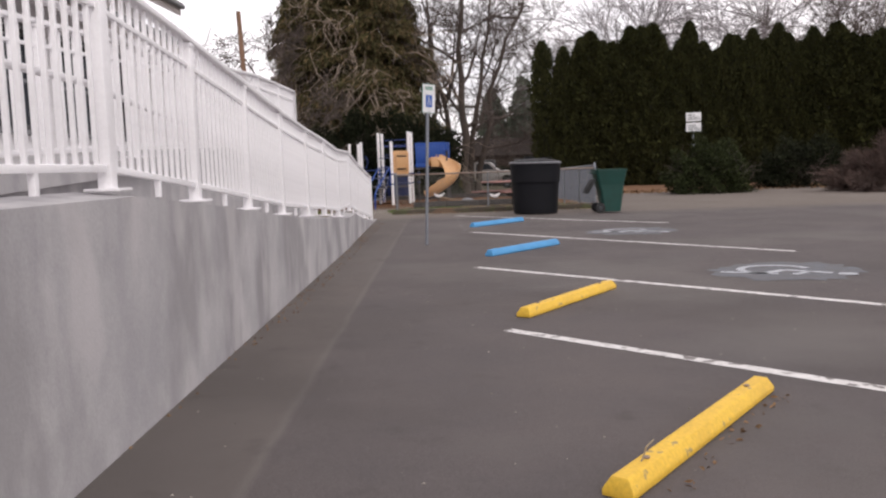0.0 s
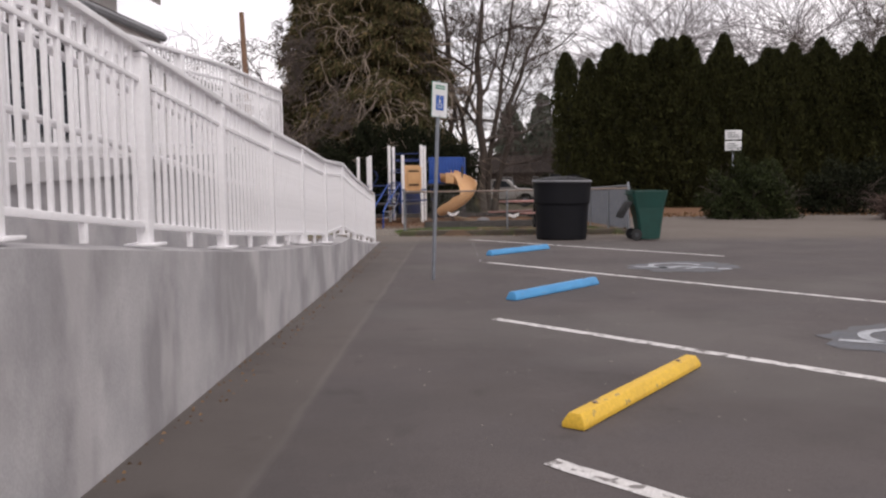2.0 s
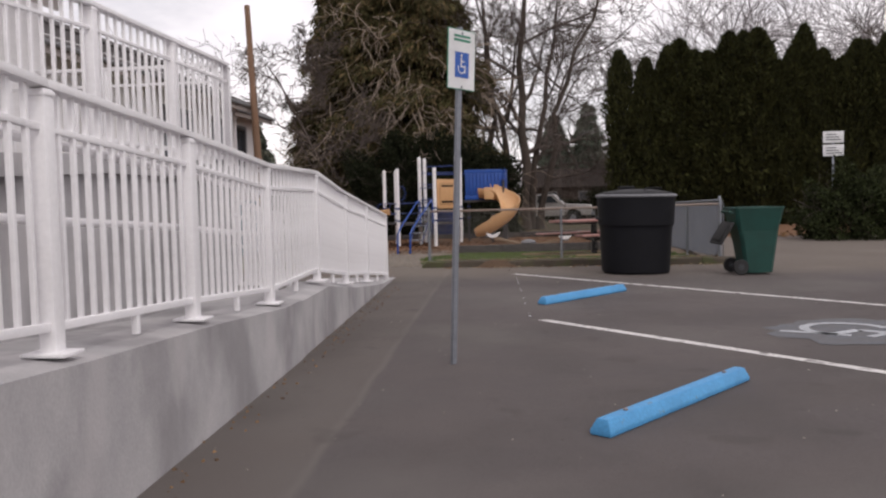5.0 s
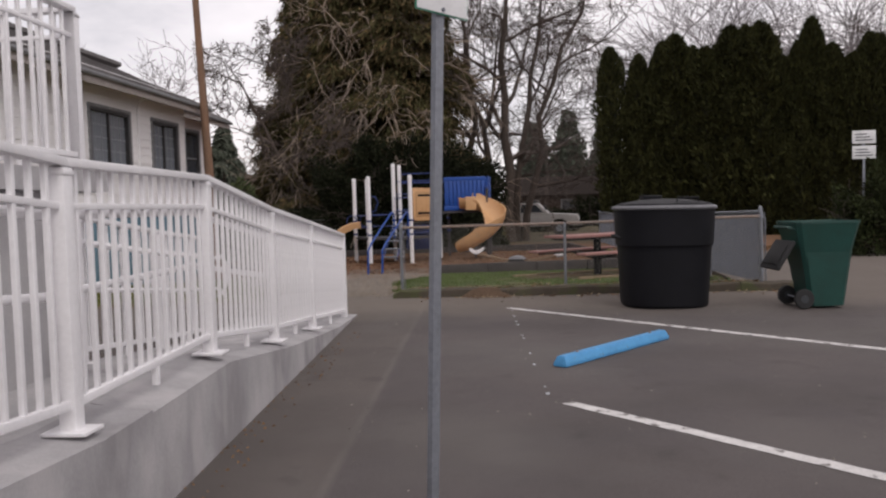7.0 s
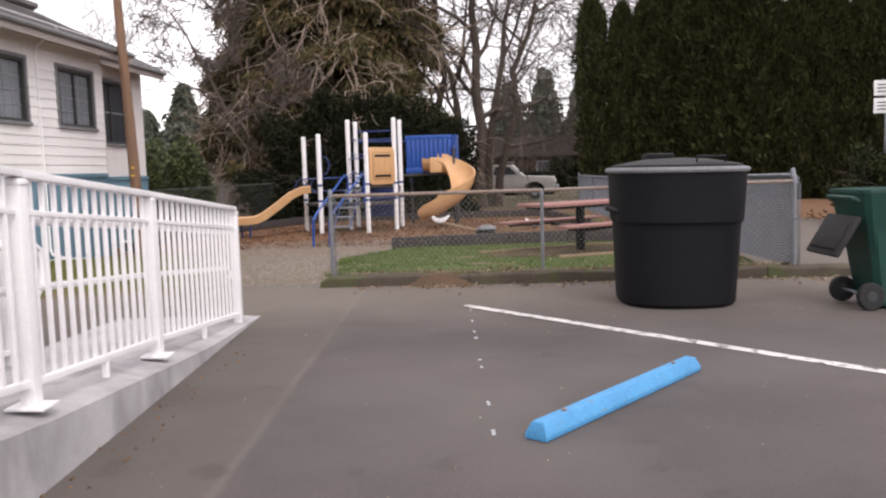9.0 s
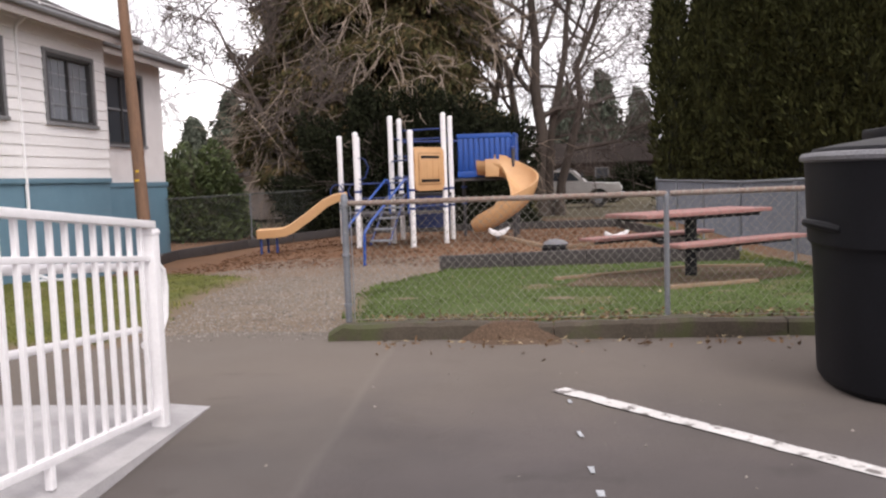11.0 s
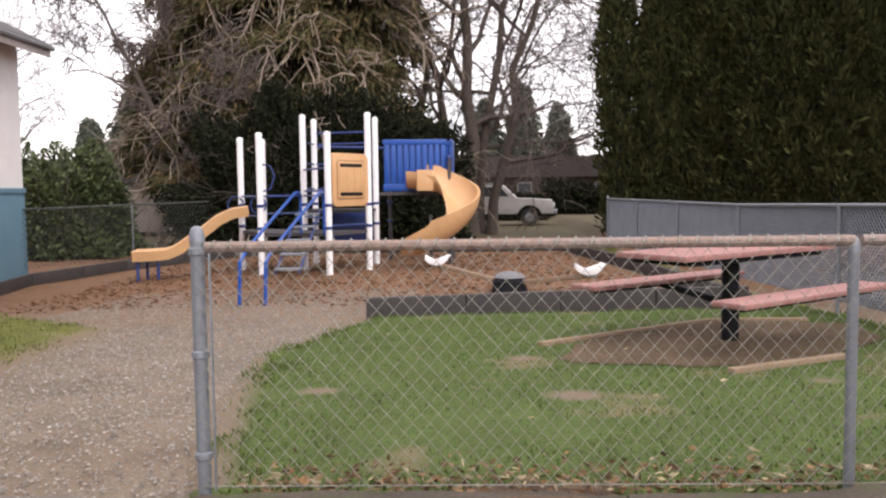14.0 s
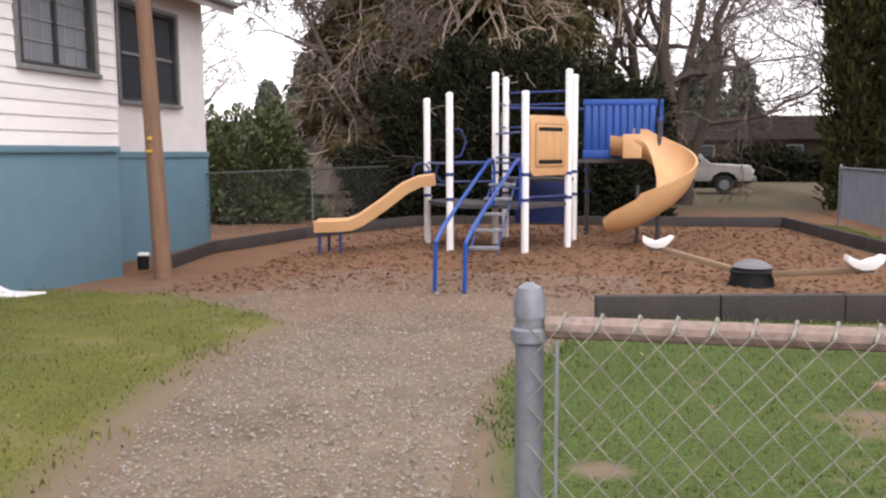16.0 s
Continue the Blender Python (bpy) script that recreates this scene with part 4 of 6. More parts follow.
# ---------------------------------------------------------------- car park things
def wheel_stop(x0, y0, x1, y1, mat, label, high=0.09):
    a, b = Vector((x0, y0)), Vector((x1, y1))
    c = (a + b) / 2
    ob = thing("wheel_stop", label, "wheel stop", pose(c.x, c.y, 0.004, 0, 0, math.degrees(math.atan2((b - a).y, (b - a).x))), "wheel stops")
    bm = prism([(-0.065, 0), (0.065, 0), (0.065, 0.028), (0.034, high), (-0.034, high), (-0.065, 0.028)], 0, -0.88, 0.88)
    for v in bm.verts:
        if abs(v.co.x) > 0.8 and v.co.z > high - 0.01:
            v.co.x *= 0.975
    bmesh.ops.bevel(bm, geom=bm.edges[:], offset=0.01, segments=2, affect="EDGES", profile=0.6)
    part("bar", bm, mat, ob)
    for sx in (-0.62, 0.62):
        part("spike", lathe([(0.014, 0.0), (0.016, 0.008), (0.006, 0.012)], 10), M_RUST, ob, "rusty spike head", pose(sx, 0, high - 0.001))
    return ob


wheel_stop(1.46, 1.8, 2.4, 3.15, M_YELLOW, "yellow painted concrete wheel stop on the asphalt", 0.078)
wheel_stop(1.25, 5.46, 2.24, 7.03, M_YELLOW, "yellow painted concrete wheel stop with chipped paint", 0.08)
wheel_stop(1.05, 10.19, 2.1, 11.6, M_BLUE, "blue painted concrete wheel stop on the asphalt")
wheel_stop(0.79, 15.75, 1.84, 17.1, M_BLUE, "blue painted concrete wheel stop beside a white line")
wheel_stop(1.6, -2.2, 2.6, -0.7, M_YELLOW, "yellow painted concrete wheel stop on the asphalt")
c = np.stack([rng.uniform(1.3, 2.6, 300), rng.uniform(1.6, 3.4, 300), np.full(300, 0.012)], 1)
c = c[np.abs((c[:, 0] - 1.6) - (c[:, 1] - 1.88) * 0.7) < 0.16]
tagged(part("dry_leaves", scatter_leaves("dry_leaves", c, rng.normal(size=c.shape) * (1, 1, 0.3), 0.03, 0.015, M_LEAFLITTER, rng), M_LEAFLITTER), "brown needles caught beside a wheel stop", "leaves", kind="stuff")

sprig = thing("dry_sprig", "pale dry grass sprig on a yellow wheel stop", "twig", pose(1.55, 1.93, 0.08))
part("stalk", tube([(0, 0, 0), (0.015, 0.01, 0.03), (0.02, 0.0, 0.06), (0.05, 0.01, 0.085)], [0.004, 0.003, 0.003, 0.002], 6), M_STRAW, sprig)

sg = thing("access_sign", "blue and white wheelchair parking sign on a leaning grey post", "sign", pose(0.07, 12.16, -0.03, 0, 2.4, 0) @ pose(0, 0, 0.06, 0, 0, 52))
part("post", prism([(-0.022, -0.014), (0.022, -0.014), (0.022, 0.012), (0.012, 0.018), (-0.012, 0.018), (-0.022, 0.012)], 2, -0.15, 2.55), M_GALV, sg, shade=False)
plate = part("plate", box(-0.15, -0.026, 2.08, 0.15, -0.02, 2.53, 0.002), M_SIGNGREEN, sg, "green-bordered sign plate")
part("white_field", box(-0.144, -0.029, 2.086, 0.144, -0.0265, 2.524), M_SIGNWHITE, plate)
part("blue_square", box(-0.075, -0.032, 2.17, 0.075, -0.0295, 2.36), M_SIGNBLUE, plate)
bm = bmesh.new()
for k in range(14):
    a, b = radians(-200 + k * 15), radians(-185 + k * 15)
    q = [(r * math.cos(t) - 0.005, 2.242 + r * math.sin(t)) for r, t in ((0.034, a), (0.034, b), (0.043, b), (0.043, a))]
    bm.faces.new([bm.verts.new((x, -0.0335, z)) for x, z in q])
for x0, z0, x1, z1 in ((-0.016, 2.248, -0.004, 2.318), (-0.004, 2.248, 0.03, 2.26), (0.026, 2.205, 0.038, 2.259), (-0.016, 2.325, 0.002, 2.343), (-0.003, 2.285, 0.024, 2.295)):
    bm.faces.new([bm.verts.new((x, -0.0335, z)) for x, z in ((x0, z0), (x1, z0), (x1, z1), (x0, z1))])
part("wheelchair_figure", bm, M_SIGNWHITE, plate)
for z0 in (2.44, 2.47):
    part("lettering", box(-0.09, -0.032, z0, 0.09, -0.0295, z0 + 0.018), M_SIGNGREEN, plate)
for z in (2.1, 2.5):
    part("bolt", lathe([(0.009, 0), (0.009, 0.005), (0.004, 0.007)], 8), M_GALV, sg, m=pose(0, -0.029, z, 90))

# big black round container
bc = thing("waste_container", "large black round plastic waste container with a grey-rimmed lid", "waste container", pose(2.34, 19.9, 0.004, 0, 0.8, 0) @ Matrix.Diagonal((0.915, 0.915, 1, 1)))
part("body", lathe([(0.57, 0.0), (0.595, 0.03), (0.6, 0.1), (0.632, 0.7), (0.638, 0.76), (0.644, 0.775), (0.662, 0.79), (0.684, 1.22), (0.69, 1.26)], 40, squash=0.75), M_BLACK, bc)
lid = part("lid", lathe([(0.66, 1.275), (0.64, 1.31), (0.5, 1.335), (0.3, 1.365), (0.1, 1.375)], 40, squash=0.75), M_BLACK, bc, "black domed lid")
part("rim", lathe([(0.69, 1.235), (0.71, 1.245), (0.715, 1.265), (0.7, 1.285), (0.66, 1.29)], 40, squash=0.75), M_BLACK_LID, bc, "dark grey rolled rim")
part("hinge", box(-0.28, -0.06, 1.35, -0.02, 0.4, 1.42, 0.02), M_BLACK, lid)
part("handle", tube([(0.1, -0.5, 1.32), (0.1, -0.5, 1.38), (0.4, -0.42, 1.38), (0.4, -0.42, 1.32)], 0.015, 8), M_BLACK, lid)
part("lift_bar", tube([(-0.62, -0.3, 0.88), (-0.7, -0.1, 0.9), (-0.7, 0.1, 0.9), (-0.62, 0.3, 0.88)], 0.025, 8), M_BLACK, bc)

# green wheeled bin, its lid hanging open behind it
gb = thing("wheeled_bin", "green plastic wheeled bin with its grey lid hanging open", "bin", pose(4.12, 19.4, 0.0, 0, 0, 4) @ Matrix.Diagonal((0.93, 0.95, 0.955, 1)))
bm = bmesh.new()
levels = []
for z, hx0, hx1, hy in ((0.03, -0.2, 0.25, 0.23), (0.3, -0.25, 0.28, 0.255), (0.7, -0.315, 0.325, 0.295), (0.88, -0.34, 0.345, 0.315), (0.89, -0.36, 0.36, 0.33), (0.97, -0.365, 0.365, 0.335), (0.98, -0.35, 0.355, 0.325), (1.06, -0.365, 0.37, 0.34), (1.07, -0.42, 0.4, 0.375), (1.1, -0.42, 0.4, 0.375)):
    levels.append([bm.verts.new(p) for p in ((hx0 + 0.05, -hy, z), (hx1 - 0.05, -hy, z), (hx1, -hy + 0.05, z), (hx1, hy - 0.05, z), (hx1 - 0.05, hy, z), (hx0 + 0.05, hy, z), (hx0, hy - 0.05, z), (hx0, -hy + 0.05, z))])
for a, b in zip(levels, levels[1:]):
    for k in range(8):
        bm.faces.new((a[k], a[(k + 1) % 8], b[(k + 1) % 8], b[k]))
bm.faces.new(levels[0][::-1])
bmesh.ops.inset_region(bm, faces=[bm.faces.new(levels[-1])], thickness=0.03)
for f in bmesh.ops.extrude_discrete_faces(bm, faces=[f for f in bm.faces if len(f.verts) == 8 and f.calc_center_median().z > 1.09])["faces"]:
    for v in f.verts:
        v.co.z -= 0.7
        v.co.x *= 0.62
        v.co.y *= 0.62
part("body", bm, M_GREEN, gb)
for s in (-0.27, 0.27):
    w = part("wheel", lathe([(0.05, -0.03), (0.115, -0.03), (0.125, -0.02), (0.125, 0.02), (0.115, 0.03), (0.05, 0.03)], 22), M_RUBBER, gb, "black rubber wheel", pose(-0.3, s, 0.129, 90))
    part("hub", lathe([(0.02, -0.036), (0.05, -0.034), (0.05, 0.034), (0.02, 0.036)], 14), M_GREY_PLASTIC, w)
part("axle", tube([(-0.3, -0.24, 0.129), (-0.3, 0.24, 0.129)], 0.012, 8), M_GALV, gb)
part("handle", tube([(-0.4, -0.25, 1.0), (-0.47, -0.24, 1.03), (-0.47, 0.24, 1.03), (-0.4, 0.25, 1.0)], 0.017, 8), M_GREEN, gb)
lidm = part("lid", box(-0.025, -0.3, -0.4, 0.025, 0.3, 0.02, 0.02), M_RUBBER, gb, "dark grey lid hanging open", pose(-0.43, 0, 0.84, 0, 32, 0))
part("lid_rib", box(-0.045, -0.24, -0.34, -0.026, 0.24, -0.06, 0.006), M_RUBBER, lidm)

# distant double sign
s2 = thing("notice_sign", "pair of white notice plates on a thin post before the hedge", "sign", pose(8.72, 29.57, -0.22))
part("post", box(-0.025, -0.02, 0, 0.025, 0.02, 3.1, 0.004), M_GALV, s2)
for z in (2.42, 2.78):
    pl = part("plate", box(-0.27, -0.028, z, 0.27, -0.022, z + 0.31, 0.002), M_SIGNWHITE, s2)
    for k in range(3):
        part("lettering", box(-0.2, -0.031, z + 0.07 + k * 0.07, 0.2 - 0.06 * k, -0.0285, z + 0.095 + k * 0.07), M_GREY_PLASTIC, pl)

# kerb stones along the bed
for i, (x0, x1) in enumerate(((-1.44, 0.3), (0.31, 2.0), (2.01, 3.7), (3.71, 4.7))):
    bm = prism([(21.36, -0.05), (21.54, -0.05), (21.54, 0.1), (21.52, 0.12), (21.4, 0.12), (21.37, 0.095)], 0, x0, x1)
    bmesh.ops.subdivide_edges(bm, edges=[e for e in bm.edges if e.calc_length() > 0.5], cuts=14, use_grid_fill=True)
    for v in bm.verts:
        p = v.co.copy()
        v.co += Vector((0, 0.03 * noise.noise(p * 2.3), (0.03 * noise.noise(p * 1.9) + 0.018 * noise.noise(p * 7)) * (1 if p.z > 0 else 0)))
        if v.co.x < -1.35 and p.z > 0:
            v.co.z -= 0.05
    tagged(part("kerb", bm, M_KERB), "mossy weathered concrete kerb", "kerb", group="kerb stones", kind="structure")


# ---------------------------------------------------------------- chain-link fences
def chain_link(label, posts, height, cell, wire, wire_mat=M_WIRE, rail_mat=M_RUST, wire_sides=4, corner=True):
    """posts: (x, y, z). Wires cross on the bias between top rail and tension wire."""
    ob = thing("chain_link_fence", label, "fence", pose(0, 0, 0), "chain-link fences")
    for i, (x, y, z) in enumerate(posts):
        end = i in (0, len(posts) - 1)
        r = 0.027 if end else 0.021
        p = part("post", tube([(0, 0, -0.15), (0, 0, height + (0.03 if end else -0.03))], r, 14), M_GALV, ob, m=pose(x, y, z))
        part("cap", lathe([(r + 0.003, 0), (r + 0.003, 0.03), (r * 0.8, 0.055), (0.008, 0.064)], 14), M_GALV, p, m=pose(0, 0, height + (0.018 if end else -0.05)))
        if end:
            part("tension_bar", box(0.05, -0.036, 0.03, 0.056, -0.018, height - 0.02, 0.001), M_GALV, p)
            for z2 in (0.15, 0.55, height - 0.03):
                part("band", lathe([(r + 0.004, 0), (r + 0.008, 0.004), (r + 0.008, 0.026), (r + 0.004, 0.03)], 14), M_GALV, p, m=pose(0, 0, z2))
    for a, b in zip(posts, posts[1:]):
        a, b = Vector(a), Vector(b)
        d = (b - a)
        length = d.length
        u = d.normalized()
        part("top_rail", tube([a + u * 0.03 + Vector((0, 0, height)), b + Vector((0, 0, height))], 0.021, 10), rail_mat, ob)
        side = Vector((-u.y, u.x, 0)) * 0.03
        bm = bmesh.new()
        lo, hi = 0.04, height + 0.015
        h = hi - lo
        slope = 0.9
        run = h * slope
        s = -run
        while s < length:
            for flip in (0, 1):
                p0, p1 = (s, lo), (s + run, hi)
                if p0[0] < 0:
                    p0 = (0, lo + (0 - s) / slope)
                if p1[0] > length:
                    p1 = (length, lo + (length - s) / slope)
                if p1[0] - p0[0] < 0.01:
                    continue
                if flip:
                    p0, p1 = (length - p0[0], p0[1]), (length - p1[0], p1[1])
                o = side * (1 + 0.12 * flip) * -1
                tube([a + u * p0[0] + Vector((0, 0, p0[1])) + o, a + u * p1[0] + Vector((0, 0, p1[1])) + o], wire, wire_sides, bm, caps=False)
            s += cell
        part("wire_mesh", bm, wire_mat, ob)
        part("tension_wire", tube([a + Vector((0, 0, 0.05)) - side, b + Vector((0, 0, 0.05)) - side], 0.003, 4), wire_mat, ob)
        if rail_mat is M_RUST:
            me = mesh_of(tube([u * -0.012 + side * -0.95, Vector((0, 0, 0.026)), u * 0.012 + side * 0.8], 0.004, 5, caps=False), "wire_tie", wire_mat)
            k = cell
            while k < length:
                part("wire_tie", me, wire_mat, ob, m=Matrix.Translation(a + u * k + Vector((0, 0, height))))
                k += cell
    return ob


chain_link("low galvanised chain-link fence with a rusty top rail", [(-1.325, 21.61, 0.08), (1.177, 21.6, 0.08), (4.06, 21.55, 0.1)], 0.98, 0.066, 0.0015)
chain_link("grey chain-link fence running back beside the lawn", [(4.07, 21.63, 0.05), (4.0, 24.6, 0), (3.84, 27.6, -0.05), (3.75, 30.6, -0.1), (3.66, 33.6, -0.1), (3.57, 36.6, -0.1), (3.48, 39.6, -0.1)], 1.1, 0.06, 0.0085, M_SLATGREY, M_GALV, wire_sides=3)
chain_link("grey chain-link fence across the back of the yard", [(-9.9, 36.5, -0.4), (-8.2, 38.6, -0.35), (-6.4, 41.0, -0.3)], 1.35, 0.12, 0.004, M_DARKWIRE, M_DARKWIRE)


# ---------------------------------------------------------------- play yard
GZ = -0.28


def timber_run(points, name, label, mat, w=0.09, h=0.2, category="edging"):
    """Edging timbers laid end to end, each one a part."""
    ob = thing(name, label, category, pose(0, 0, 0))
    for (x0, y0, z0), (x1, y1, z1) in zip(points, points[1:]):
        a, b = Vector((x0, y0, z0 + h / 2)), Vector((x1, y1, z1 + h / 2))
        n = max(1, round((b - a).length / 1.2))
        for k in range(n):
            p, q = a.lerp(b, k / n), a.lerp(b, (k + 1) / n)
            g = (q - p).normalized() * 0.006
            part("timber", bar(p + g, q - g, w, h, 0.012), mat, ob)
    return ob


timber_run([(-8.5, 32.4, GZ - 0.27), (-8.9, 35.0, GZ - 0.27), (-8.0, 37.6, GZ - 0.22), (-5.9, 39.4, GZ - 0.08), (2.35, 39.4, GZ - 0.02), (3.0, 34.0, GZ - 0.02), (3.3, 28.85, GZ - 0.02)],
           "play_area_edging", "dark weathered edging round the play area", M_EDGING, 0.1, 0.24)
timber_run([(-1.38, 27.95, GZ - 0.04), (0.9, 28.45, GZ - 0.04), (3.25, 28.75, GZ - 0.04)], "play_area_edging", "dark plastic edging between lawn and play area", M_EDGING, 0.12, 0.36)
c = np.stack([rng.uniform(-7, 2.6, 7000), rng.uniform(29.5, 39, 7000), np.full(7000, 0.002)], 1)
c[:, 2] += [ground_z(x, y) for x, y, _ in c]
tagged(part("wood_chips", scatter_leaves("wood_chips", c, rng.normal(size=c.shape) * (1, 1, 0.2), 0.09, 0.03, M_CHIPS, rng), M_CHIPS), "loose reddish wood chips", "wood chips", kind="stuff")

def play_structure():
    ob = thing("play_structure", "white-posted play structure with tan and blue plastic panels and two slides", "playground", pose(-0.02, 0, -0.0785) @ Matrix.Diagonal((1, 1, 0.937, 1)))
    g = -0.22
    low = {"a": (-4.65, 35.26), "b": (-3.96, 33.95), "c": (-2.68, 33.88), "d": (-4.35, 35.9)}
    tall = {"e": (-3.37, 35.2), "f": (-2.04, 34.91), "g": (-3.33, 36.3), "h": (-2.0, 36.0)}
    far = {"i": (-0.45, 36.2), "j": (-0.4, 37.3), "k": (-1.8, 37.2)}
    for q, top in ((low, 2.6), (tall, 3.06), (far, 2.2)):
        for x, y in q.values():
            mat = M_WHITE if top > 2.3 else M_DECK
            p = part("post", tube([(0, 0, -0.2), (0, 0, top - g - 0.03)], 0.062 if top > 2.3 else 0.045, 16), mat, ob, m=pose(x, y, g))
            part("cap", lathe([(0.066, -0.03), (0.066, 0.0), (0.055, 0.03), (0.02, 0.045)], 16), M_WHITE if top > 2.3 else M_PLAYNAVY, p, m=pose(0, 0, top - g - 0.03))
            for z in (0.9, 1.35):
                part("clamp", lathe([(0.066, 0), (0.074, 0.01), (0.074, 0.05), (0.066, 0.06)], 14), M_PLAYNAVY, p, m=pose(0, 0, z))
    def deck(pts, z, name="deck"):
        part(name, prism(pts, 2, z - 0.07, z), M_DECK, ob, shade=False)
    deck([low["a"], low["b"], low["c"], tall["f"], tall["e"], low["d"]], 0.62)
    deck([tall["e"], tall["f"], tall["h"], tall["g"]], 1.05)
    deck([tall["h"], far["i"], far["j"], far["k"]], 1.4)
    def rail(p, q, z, r=0.02, mat=M_PLAYNAVY, name="rail", z2=None):
        part(name, tube([(*p, z), (*q, z if z2 is None else z2)], r, 8), mat, ob)
    for z in (1.35, 0.95):
        rail(low["a"], low["b"], z)
        rail(low["d"], tall["g"], z)
        rail(low["c"], tall["f"], z - 0.2)
    rail(low["b"], tall["e"], 1.35)
    rail(tall["e"], low["c"], 1.35)
    for z in (1.5, 2.05, 2.5):
        rail(tall["e"], tall["g"], z)
        rail(low["c"], tall["e"], z - 0.6)
        rail(tall["g"], tall["h"], z)
    rail(tall["g"], tall["h"], 2.75)
    # loops on the low posts
    for x, y in (low["a"], low["d"]):
        pts = [(x + 0.16 * math.cos(t * math.tau / 14) - 0.1, y - 0.06, 1.15 + 0.2 * math.sin(t * math.tau / 14)) for t in range(15)]
        part("grip_loop", tube(pts, 0.016, 8), M_PLAYNAVY, ob)
    x, y = low["b"]
    part("grip_loop", tube([(x + 0.06, y, 1.45), (x + 0.2, y, 1.5), (x + 0.28, y, 1.75), (x + 0.2, y, 1.95), (x + 0.06, y, 1.98)], 0.016, 8), M_PLAYNAVY, ob)
    # tan panel between two posts
    a, b = Vector((*low["c"], 0)), Vector((*tall["f"], 0))
    d = (b - a).normalized()
    m = Matrix.Translation(a.lerp(b, 0.5)) @ Matrix.Rotation(math.atan2(d.y, d.x), 4, "Z")
    w = (b - a).length / 2 - 0.075
    def rounded(hw, z0, z1, r, y0, y1, bevel):
        corners = ((hw - r, z1 - r, 0), (-hw + r, z1 - r, 90), (-hw + r, z0 + r, 180), (hw - r, z0 + r, 270))
        return prism([(cx + r * math.cos(radians(a + 18 * k)), cz + r * math.sin(radians(a + 18 * k))) for cx, cz, a in corners for k in range(6)], 1, y0, y1, bevel=bevel)
    pn = part("panel", rounded(w, 1.13, 2.2, 0.13, -0.05, 0.05, 0.012), M_TAN, ob, "tan plastic play panel with rounded corners", m)
    # Flat plate, not sunk: its darker tan paints the shade of a recess.
    part("panel_painted_recess", rounded(w - 0.12, 1.27, 2.06, 0.05, -0.056, -0.0505, 0.002), M_TAN_SHADED, pn, "darker tan plate with the shade of a recess in its colour")
    part("panel_frame", rounded(w - 0.145, 1.3, 2.03, 0.03, -0.066, -0.0565, 0.003), M_TAN, pn)
    # Slots are raised black strips, their darkness put in the colour.
    part("slot", box(-w + 0.2, -0.071, 1.34, w - 0.2, -0.0665, 1.41, 0.002), M_BLACK, pn, "dark slot")
    part("slot", box(-w + 0.2, -0.071, 1.92, w - 0.2, -0.0665, 1.99, 0.002), M_BLACK, pn, "dark slot")
    for k in range(4):
        xx = -w + 0.22 + k * (2 * w - 0.44) / 3
        part("rib", box(xx - 0.026, -0.075, 1.43, xx + 0.026, -0.0665, 1.9, 0.004), M_TAN, pn)
    for s_, zz in ((-1, 1.28), (-1, 2.05), (1, 1.28), (1, 2.05)):
        part("bracket", box(min(s_ * w, s_ * (w + 0.09)), -0.02, zz - 0.03, max(s_ * w, s_ * (w + 0.09)), 0.02, zz + 0.03, 0.006), M_PLAYNAVY, pn)
    # blue guard panels round the far platform, with upright slots
    def blue_panel(p, q, z0, z1, back=False):
        p, q = Vector((*p, 0)), Vector((*q, 0))
        d = (q - p).normalized()
        L = (q - p).length
        m = Matrix.Translation(p) @ Matrix.Rotation(math.atan2(d.y, d.x), 4, "Z")
        pan = part("guard_panel", box(0.03, -0.03, z0, L - 0.03, 0.03, z0 + 0.16, 0.012), M_PLAYBLUE, ob, "blue plastic guard panel", m)
        part("guard_top", box(0.03, -0.03, z1 - 0.12, L - 0.03, 0.03, z1, 0.02), M_PLAYBLUE, pan)
        n = max(4, int(L / 0.13))
        for k in range(n):
            xx = 0.05 + (L - 0.1) * (k + 0.5) / n
            part("slat", box(xx - 0.045, -0.022, z0 + 0.158, xx + 0.045, 0.022, z1 - 0.118, 0.006), M_PLAYBLUE, pan)
        part("guard_back", box(0.05, 0.031, z0 + 0.02, L - 0.05, 0.04, z1 - 0.03), M_PLAYBLUE, pan)
    blue_panel((-1.88, 36.1), (-0.47, 36.3), 1.42, 2.58)
    blue_panel((-0.42, 36.25), (-0.37, 37.3), 1.42, 2.58)
    blue_panel((-1.85, 37.25), (-0.42, 37.35), 1.42, 2.58)
    part("crossbar", tube([(-3.3, 36.35, 2.45), (-1.9, 37.2, 2.45)], 0.03, 8), M_PLAYNAVY, ob)
    part("under_panel", box(-3.15, 36.25, 0.1, -2.0, 36.3, 1.0, 0.01), M_PLAYNAVY, ob)
    # stair ladder with blue handrails
    st = part("stair_ladder", tube([(-3.3, 29.75, g - 0.1), (-3.29, 29.8, 0.42), (-3.27, 30.2, 0.6), (-3.2, 33.4, 1.42), (-3.2, 33.75, 1.42), (-3.2, 33.9, 1.3), (-3.2, 33.9, 0.6)], 0.026, 10), M_PLAYBLUE, ob, "blue tubular stair with rungs")
    part("handrail", tube([(-2.92, 29.65, g - 0.1), (-2.91, 29.7, 0.42), (-2.88, 30.1, 0.6), (-2.76, 33.4, 1.42), (-2.76, 33.75, 1.42), (-2.76, 33.85, 1.3), (-2.76, 33.85, 0.6)], 0.026, 10), M_PLAYBLUE, st)
    for k in range(5):
        f = k / 4
        y, z = lerp(31.7, 33.5, f), lerp(0.1, 0.98, f)
